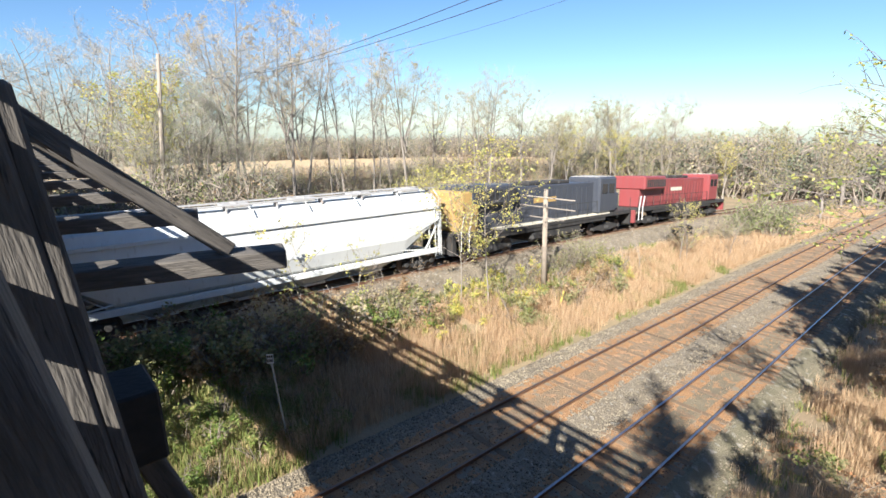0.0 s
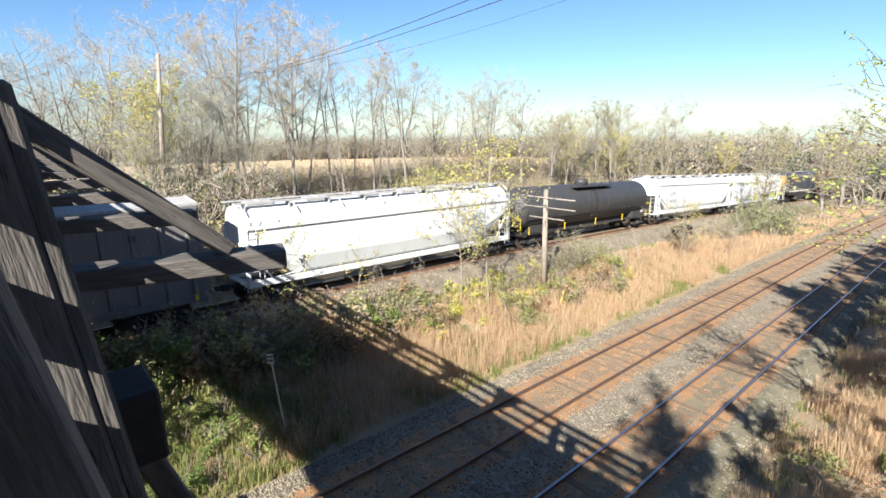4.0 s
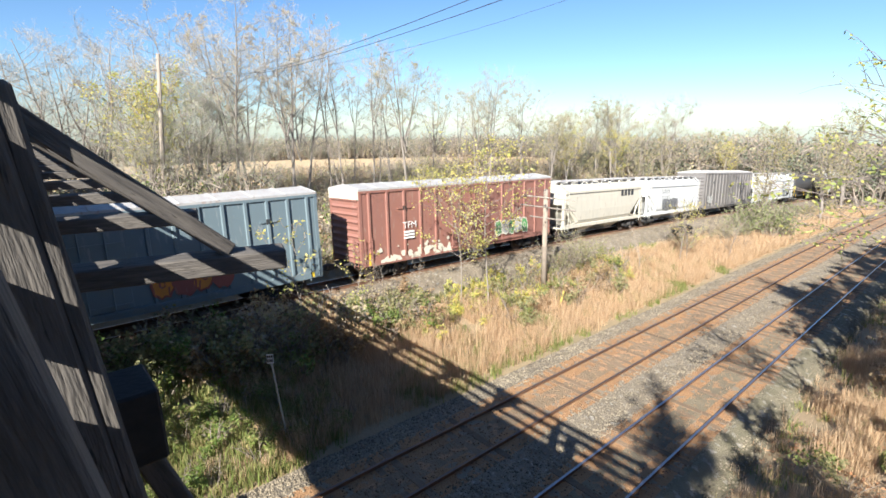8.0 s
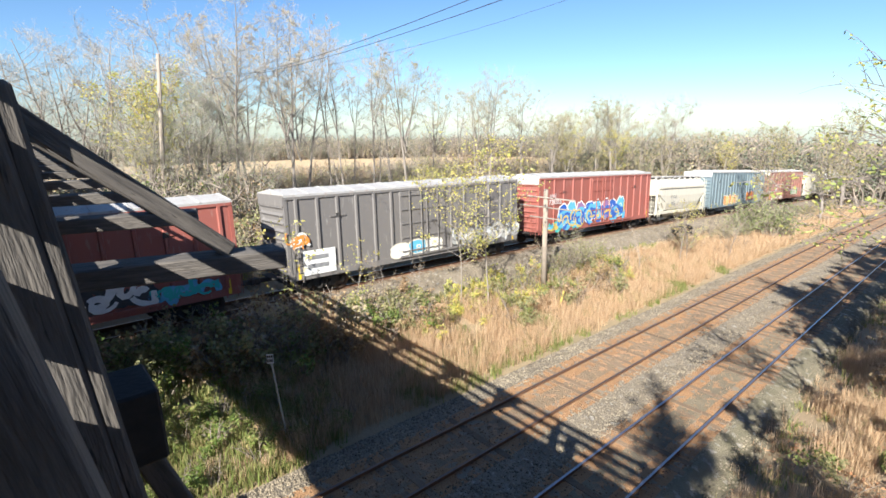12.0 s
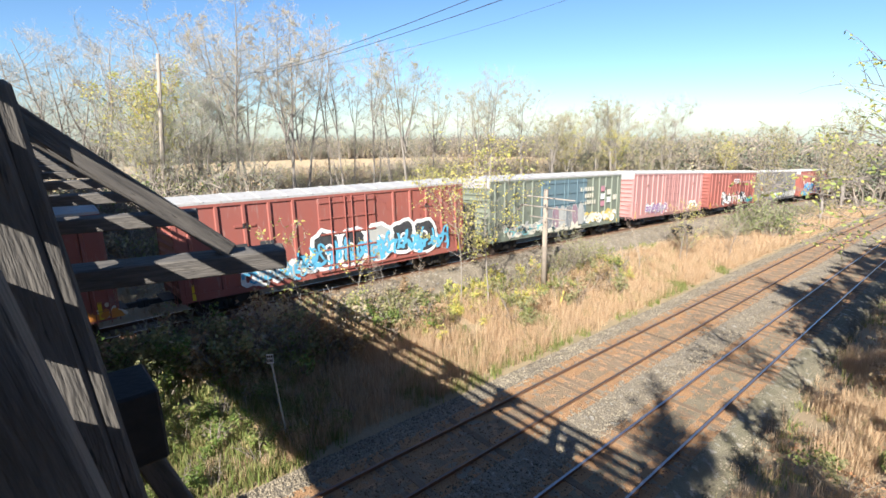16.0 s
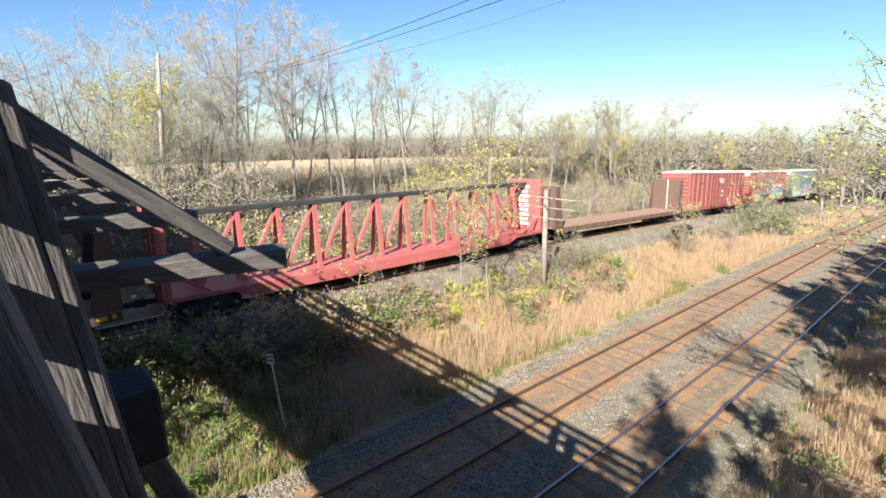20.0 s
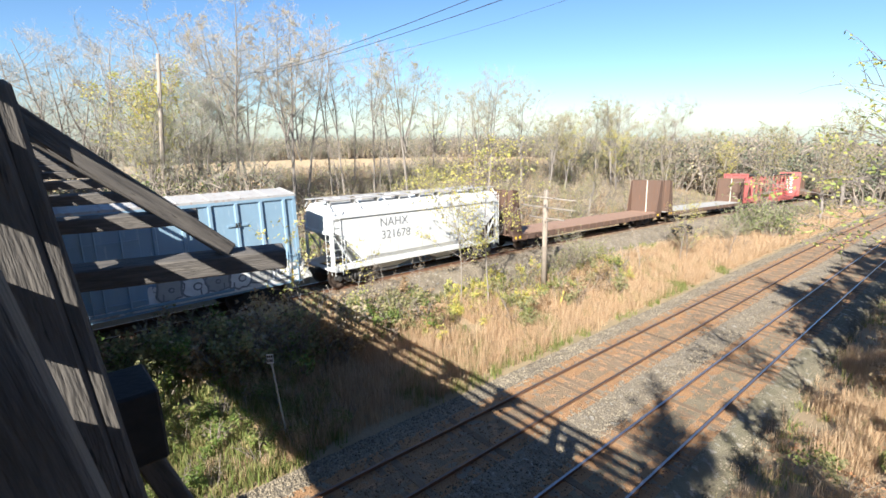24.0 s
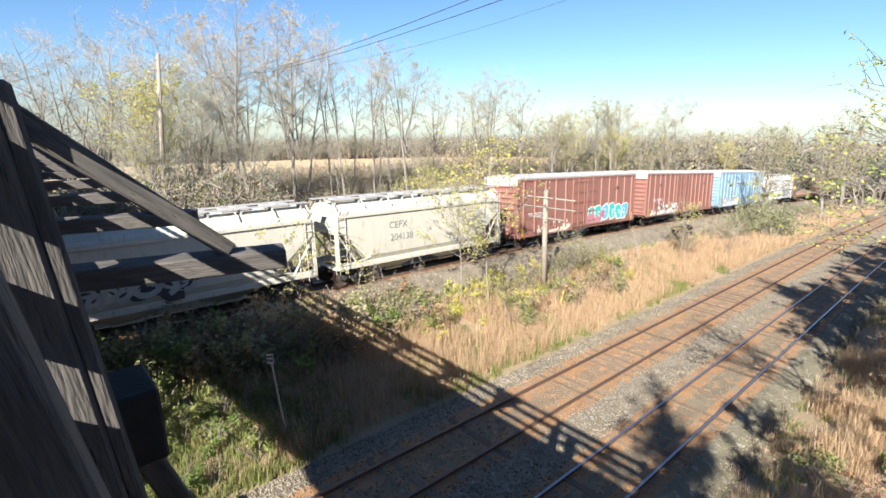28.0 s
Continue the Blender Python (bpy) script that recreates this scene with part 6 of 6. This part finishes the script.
thicket("brush", spread_over(820, (-64, -24.6), (0, 80), (1.0, 2.7), 21, lambda d, y: d < -3.9 and (d < -8 or y > 4)), ["rustleaf", "olive", "dryleaf", "dryleaf", "olive"], "dense tangle of rusty brown and olive brush behind the line")
thicket("brush", spread_over(520, (-78, -52), (-8, 78), (1.8, 3.3), 29), ["dryleaf", "olive", "rustleaf"], "grey-brown hedge of brush along the field edge")
# Unseen woodland, added behind the bridge to block sun and sky.
thicket("brush", spread_over(150, (-50, 24), (-34, -13), (5, 9), 41, lambda d, y: True), ["olive", "rustleaf", "dryleaf"], "unseen woodland edge added behind the bridge to block light", leafed)
# Taller unseen row, added to cut skylight under the deck.
thicket("brush", spread_over(110, (-70, 34), (-46, -24), (9, 14), 46, lambda d, y: True), ["olive", "rustleaf", "dryleaf"], "unseen tall woods added behind the bridge to dim skylight", leafed)
# Added out of view: keeps sun below the deck off the train.
thicket("brush", spread_over(75, (-27, -13), (-10.5, -7.2), (6.2, 8.6), 48, lambda d, y: True), ["olive", "rustleaf", "olive"], "unseen tall brush added behind the bridge to shade the train", leafier)
# Not in view; added to lower the skylight from the east.
thicket("brush", spread_over(130, (9, 32), (-8, 75), (7, 12), 49, lambda d, y: True), ["olive", "rustleaf", "dryleaf"], "unseen woods added on the near bank to cut skylight", leafed)
thicket("brush", spread_over(75, (-20.6, -17.4), (-5, 6.6), (0.9, 2.2), 42, lambda d, y: d > 2.0), ["rustleaf", "olive", "green"], "dark tangled brush on the shaded verge under the bridge", leafier)
tallkinds = [bush(62 + i, 1.0, 13, 9, 420, 0.028) for i in range(3)]
thicket("brush", spread_over(70, (-54, -39), (1, 15), (3.0, 6.0), 43), ["dryleaf", "olive", "greygreen", "green"], "tall grey thicket of twigs and thin leaves round the utility pole", tallkinds)
thicket("brush", spread_over(60, (-19.2, -15.0), (12.5, 20.5), (0.5, 0.95), 39, lambda d, y: d > 2.8), ["yellow", "yellow", "palegreen"], "low yellow-green weeds under the sapling", broad)
thicket("brush", spread_over(40, (-52, -39), (6, 16), (2.6, 4.6), 38), ["olive", "green", "dryleaf"], "tall olive-green thicket round the utility pole", [bush(66 + i, 1.0, 12, 9, 500, 0.03) for i in range(3)])
thicket("brush", spread_over(60, (-46, -30), (4, 22), (1.4, 3.6), 22, lambda d, y: d < -8), ["green", "olive", "dryleaf", "olive", "rustleaf"], "green and rusty autumn thicket below the trees", leafed)
thicket("brush", spread_over(75, (-54, -43), (1, 18.5), (3.6, 5.6), 50, lambda d, y: True), ["rustleaf", "greyolive", "shrubgreen", "olive", "dryleaf"], "tall green and rusty thicket in front of the field", leafed)
thicket("brush", spread_over(34, (-42, -33), (6, 19), (1.0, 2.2), 51, lambda d, y: True), ["red", "rustleaf", "shrubgreen"], "low red and green autumn shrubs", leafed)
thicket("brush", spread_over(50, (-34, -25.5), (8, 34), (0.9, 1.9), 27, lambda d, y: d < -4.5), ["yellow", "olive"], "yellow-leaved shrubs behind the branch line", leafed)
thicket("brush", spread_over(70, (-20.0, -13.2), (6, 13.5), (0.9, 2.0), 23, lambda d, y: d > 2.8 and d < 5.8), ["rustleaf", "olive", "green", "olive"], "straggling rusty and green brush beside the branch line", leafier)
thicket("brush", spread_over(95, (-20.6, -17.0), (5.5, 14.5), (0.8, 1.35), 52, lambda d, y: d > 2.45 and d < 3.9), ["dryleaf", "rustleaf", "olive", "dryleaf"], "dry rusty brush close beside the branch line", leafier)
thicket("brush", spread_over(80, (-19.4, -16.6), (4.2, 9.6), (1.5, 2.3), 53, lambda d, y: d > 2.9 and d < 5.2), ["dryleaf", "rustleaf", "olive"], "waist-high rusty brush on the verge of the branch line", leafier)
thicket("brush", spread_over(70, (-19.0, -13.2), (17, 30), (0.7, 1.8), 28, lambda d, y: d > 3.6 and d < 7.4), ["rustleaf", "olive", "yellow", "weed"], "low straggling brush between the two lines", leafier)
thicket("brush", spread_over(110, (-18.5, -10.6), (36, 110), (0.7, 1.9), 24, lambda d, y: d > 3.2 and d < 5.2 + 0.05 * y and y > 40), ["rustleaf", "olive", "dryleaf", "yellow"], "scrub of brown and olive bushes between the lines")
thicket("brush", spread_over(110, (-20.5, -12.3), (-1.5, 7), (0.5, 1.2), 25, lambda d, y: d > 2.6), ["green", "weed", "weed"], "leafy weeds and vines below the bridge", leafier)
thicket("brush", spread_over(170, (-1.9, 6.0), (6, 60), (0.6, 1.6), 26, lambda d, y: True), ["rustleaf", "olive", "weed"], "dark brush on the near bank", leafier)
bsh = bush(60, 3.2, 22, 9, 900, 0.14)
shrub_wood = bush(61, 2.6, 10, 6, 5, 0.1)[0]
shrub = tree_thing("shrub", (bsh[0], shrub_wood, bsh[1]), "shrubgreen", "dense olive-green shrub beside the rails", "shrub", "twig")
plant_rows(shrub, [(-15.6, 55.5, 0, 1.55), (-14.0, 55.5, 90, 1.5), (-13.0, 57.0, 180, 1.1), (-16.9, 55.0, 40, 1.15), (-14.6, 59.0, 230, 1.4), (-15.4, 52.0, 310, 0.9)])
thorn = bush(63, 3.2, 26, 10, 1100, 0.1)
brown_shrub = tree_thing("shrub", (thorn[0], shrub_wood, thorn[1]), "olive", "twiggy brown and olive shrub beside the old pole", "shrub", "twig")
plant_rows(brown_shrub, [(-16.9, 24.4, 0, 0.85), (-17.0, 26.4, 100, 0.95), (-17.5, 28.2, 220, 0.75), (-16.6, 20.6, 160, 0.6), (-15.6, 49.0, 60, 0.7)])

# ---- grasses ----
straw = [tuft(70 + i, 18, 0.8, 0.26, 0.009, 0.55) for i in range(5)]
short = [tuft(80 + i, 16, 0.4, 0.2, 0.014, 0.7) for i in range(4)]


def meadow(name, places, tmpl, material, label, seed=9):
    return tagged(scatter(name, tmpl, places, M[material], None, np.random.default_rng(seed)), label, "grass", kind="stuff")


def west_edge(y):
    return XA - 2.25 + main_x(y)


meadow("dry_grass", spread_over(10500, (-17.5, -11.2), (4.5, 95), (0.5, 1.1), 31, lambda d, y: d > 4.2 and train_xy(y)[0] + d < west_edge(y) and (y < 48 or d > 6) and noise.noise(Vector((d * 0.5, y * 0.3, 2.0))) > -0.5), straw, "straw", "tall tan dry grass between the railway lines")
meadow("dry_grass", spread_over(1900, (-4.2, 3.5), (5, 60), (0.3, 0.8), 32, lambda d, y: train_xy(y)[0] + d > XC + GAUGE + 1.2 + main_x(y)), straw, "straw", "tan dry grass on the near bank")
meadow("green_grass", spread_over(2600, (-20, -11.9), (-2, 40), (0.5, 1.1), 33, lambda d, y: d > 3.0 and train_xy(y)[0] + d < west_edge(y) + 0.2 and noise.noise(Vector((d * 0.4, y * 0.4, 7.0))) > 0.0), short, "weed", "green weeds in the dry grass")
meadow("dry_grass", spread_over(900, (-4.0, -0.9), (13, 27), (0.5, 0.95), 47, lambda d, y: train_xy(y)[0] + d > XC + GAUGE + 1.9 + main_x(y) and noise.noise(Vector((d * 0.3, y * 0.3, 4.0))) > -0.1), straw, "straw", "tall tan grass at the foot of the near bank")
meadow("green_grass", spread_over(700, (-4.2, 3.0), (4, 40), (0.4, 1.1), 34, lambda d, y: train_xy(y)[0] + d > XC + GAUGE + 1.0 and noise.noise(Vector((d * 0.4, y * 0.4, 1.0))) > -0.1), short, "weed", "low green weeds on the near bank")
meadow("dry_grass", spread_over(3000, (-40, -24.5), (1, 60), (0.4, 0.9), 35, lambda d, y: d < -3.2), straw, "rustleaf", "brown dead weeds behind the branch line")
meadow("green_grass", spread_over(1500, (-18.5, -11.7), (-2, 6.5), (0.5, 1.2), 36, lambda d, y: d > 2.8 and train_xy(y)[0] + d < west_edge(y) + 0.3), short, "weed", "lush green grass below the bridge")
meadow("dry_grass", spread_over(150, (-15.5, -11.9), (2.5, 6.5), (0.3, 0.7), 37, lambda d, y: train_xy(y)[0] + d < west_edge(y)), straw, "straw", "tan grass clumps beside the shaded ballast")


# ---- fallen leaves on the near bank ----
def litter_patch(seed):
    r = random.Random(seed)
    V, F = [], []
    for i in range(36):
        leaf(V, F, Vector((r.gauss(0, 0.28), r.gauss(0, 0.28), r.uniform(0.02, 0.06))), r.uniform(0.05, 0.11), r)
    return np.array([(v[0], v[1], abs(v[2]) * 0.6) for v in V], np.float32), np.array(F, np.int32)


meadow("fallen_leaves", spread_over(420, (-3.2, 3.0), (6, 30), (0.7, 1.3), 45, lambda d, y: train_xy(y)[0] + d > XC + GAUGE + 1.5 + main_x(y)), [litter_patch(90 + i) for i in range(4)], "litter", "orange-brown fallen leaves on the near bank")


# ---- sleepers and stones ----
def tie_mesh():
    bm = box(bmesh.new(), -1.28, 1.28, -0.115, 0.115, -0.37, -0.132, bevel=0.012)
    me = bpy.data.meshes.new("sleeper")
    bm.to_mesh(me)
    bm.free()
    me.materials.append(M["sleeper"])
    return me


TIE = tie_mesh()
for t, line, c in tracks:
    y = -6.0 if line is on_main else -6.0
    rr = random.Random(int(c * 100) + 7)
    while y < 100:
        ob = hung("sleeper", TIE, None, t)
        p, q = line(y, c, 0.0), line(y + 0.5, c, 0.0)
        d = q - p
        ob.matrix_basis = Matrix.Translation(p + Vector((rr.uniform(-0.04, 0.04), 0, rr.uniform(-0.03, 0.02)))) @ pose(0, 0, 0, math.degrees(math.atan2(d.z, d.y)), math.degrees(-CANT) if line is on_train else 0, math.degrees(-math.atan2(d.x, d.y)) + rr.uniform(-1.5, 1.5))
        y += 0.53


def stone(seed):
    r = random.Random(seed)
    V = [Vector(v) for v in ((1, 0, 0), (-1, 0, 0), (0, 1, 0), (0, -1, 0), (0, 0, 1), (0, 0, -1))]
    V = [(v * r.uniform(0.6, 1.25) + Vector((r.uniform(-0.3, 0.3), r.uniform(-0.3, 0.3), r.uniform(-0.2, 0.2)))) for v in V]
    F = [(0, 2, 4), (2, 1, 4), (1, 3, 4), (3, 0, 4), (2, 0, 5), (1, 2, 5), (3, 1, 5), (0, 3, 5)]
    return np.array([tuple(v) for v in V], np.float32), np.array(F, np.int32)


stones = [stone(i) for i in range(8)]


def strew(name, n, line, bands, yr, size, material, label, seed):
    """Loose stones on the sloping bands ((right, up), (right, up)) of a bed."""
    r = np.random.default_rng(seed)
    out = []
    for i in range(n):
        (a, ha), (b, hb) = bands[r.integers(len(bands))]
        u = r.random()
        y = yr[0] + (yr[1] - yr[0]) * r.random() ** 1.6
        p = line(y, a + (b - a) * u, ha + (hb - ha) * u)
        out.append((p.x, p.y, p.z + 0.005, size * r.uniform(0.55, 1.3)))
    tagged(scatter(name, stones, out, M[material], None, np.random.default_rng(seed)), label, "ballast", kind="stuff")


WSH = [((XA - 2.3, -0.95), (XA - 1.55, -0.3)), ((XA - 1.55, -0.3), (XA - 0.62, -0.125)), ((XA - 1.55, -0.3), (XA - 0.45, -0.115))]
strew("ballast_stones", 15000, on_main, WSH, (1, 75), 0.042, "stone", "loose grey stones on the track shoulder", 51)
strew("ballast_stones", 9000, on_main, [((XA + GAUGE + 0.3, -0.12), (XC - 0.9, -0.165)), ((XC - 0.9, -0.165), (XC - 0.3, -0.12))], (3, 75), 0.036, "stone", "loose grey stones between the tracks", 52)
strew("ballast_stones", 6000, on_main, [((XC + GAUGE + 0.4, -0.12), (XC + GAUGE + 1.15, -0.27)), ((XC + GAUGE + 1.15, -0.27), (XC + GAUGE + 1.9, -0.78))], (6, 60), 0.034, "stone", "loose grey stones beside the track", 53)
strew("ballast_stones", 9000, on_main, [((XA - 0.45, -0.125), (XA + GAUGE + 0.45, -0.125)), ((XC - 0.45, -0.125), (XC + GAUGE + 0.45, -0.125))], (3, 60), 0.03, "ruststone", "rust-stained stones between the rails", 54)
strew("ballast_stones", 9000, on_train, [((1.3, -0.19), (2.05, -0.3)), ((2.05, -0.3), (3.1, -1.1)), ((-1.2, -0.2), (1.2, -0.2))], (-2, 70), 0.045, "stone", "pale stones beside the branch line", 55)


# ---- heap of old sleepers by the branch line ----
heap = tagged(new("sleeper_heap"), "heap of dark discarded sleepers beside the branch line", "timber heap")
heap.matrix_basis = place(-18.4, 46.0, 0.0, 8)
hr = random.Random(12)
heap_mesh = stored("old_sleeper", box(bmesh.new(), -0.115, 0.115, -1.28, 1.28, -0.1, 0.1, bevel=0.015), M["creosote"])
for i in range(16):
    o = hung("old_sleeper", heap_mesh, None, heap)
    o.matrix_basis = pose(hr.uniform(-0.9, 0.9) * (1 - i / 24), hr.uniform(-0.8, 0.8), 0.1 + 0.055 * i, hr.uniform(-6, 6), hr.uniform(-12, 12), hr.uniform(-35, 35))


# ---- poles, wires, sign, marker ----
def pole_at(name, x, y, z0, z1, r0, r1, label, lean=(0, 0)):
    e = tagged(new(name), label, "pole")
    e.location = (x, y, z0)
    part("shaft", tube(bmesh.new(), (0, 0, -0.4), (lean[0], lean[1], z1 - z0), r0, r1, n=12), M["pole"], e)
    return e


up = pole_at("utility_pole", -45.15, 8.75, land(-45.15, 8.75), 14.3, 0.2, 0.14, "tall grey wooden utility pole among trees", (0.25, 1.35))
h = 14.3 - land(-45.15, 8.75)
for k, dz in enumerate((0.5, 1.3)):
    tb = bmesh.new()
    tube(tb, (0.25, 1.2, h - dz), (0.25, 1.2, h - dz + 0.24), 0.07, n=8)
    part("insulator", tb, M["concrete"], up)
boxpart("crossarm", (0.15, 0.29, 0.8, 1.75, h - 1.25, h - 1.13), M["pole"], up, 0.01)


def wire(name, a, b, sag, r, label):
    V, F = [], []
    a, b = Vector(a), Vector(b)
    pts = [a.lerp(b, i / 24) - Vector((0, 0, sag * 4 * (i / 24) * (1 - i / 24))) for i in range(25)]
    limb(V, F, pts, [r] * 25, 5)
    tagged(raw(name, V, F, M["wire"]), label, "cable", group="overhead cables")


wire("overhead_cable", (-44.9, 10.1, 13.7), (-1.66, 4.99, 10.8), 1.33, 0.006, "thin black overhead cable sagging across the sky")
wire("overhead_cable", (-44.9, 10.1, 13.3), (6.63, 4.47, 11.27), 1.6, 0.006, "thin black overhead cable sagging across the sky")
wire("overhead_cable", (-44.9, 10.3, 13.5), (-8.6, 15.4, 13.2), 1.5, 0.006, "very thin overhead cable")

zb = land(-16.39, 22.19)
old = pole_at("old_pole", -16.39, 22.19, zb, zb + 5.95, 0.17, 0.13, "short weathered telegraph pole with three crossarms", (-0.22, 0.1))
for z, la, lb in ((5.5, 1.15, 1.75), (4.95, 1.5, 1.8), (4.35, 0.9, 1.2)):
    m = Matrix.Translation((-0.2, 0.12, z)) @ pose(0, 0, 0, 0, 1.5, 13)
    boxpart("crossarm", (-la, lb, -0.19, -0.12, -0.035, 0.035), M["bark"], old, 0.01, "weathered grey crossarm", m)

mk = tagged(new("marker_post"), "yellow plastic marker stake in dry grass", "marker post")
mk.matrix_basis = place(-14.7, 21.4)
part("stake", box(bmesh.new(), -0.05, 0.05, -0.02, 0.02, -0.2, 1.0, bevel=0.008, m=pose(0, 0, 0, 0, 11, 40)), M["g_yel"], mk)

sg = tagged(new("milepost_sign"), "small white sign plate on a thin metal post in shade", "sign")
sg.matrix_basis = place(-13.1, 5.0, 0, 55)
part("post", box(bmesh.new(), -0.02, 0.02, -0.02, 0.02, -0.3, 3.0, m=pose(0, 0, 0, 0, -5, 0)), M["g_grey"], sg)
pl = boxpart("plate", (-0.36, -0.16, -0.04, -0.024, 2.72, 3.02), M["white"], sg, 0.006)
for i in range(2):
    for j in range(3):
        boxpart("digit_bar", (-0.345 + 0.06 * j, -0.3 + 0.06 * j, -0.046, -0.041, 2.9 - 0.13 * i, 2.99 - 0.13 * i), M["dark"], pl)

motions()
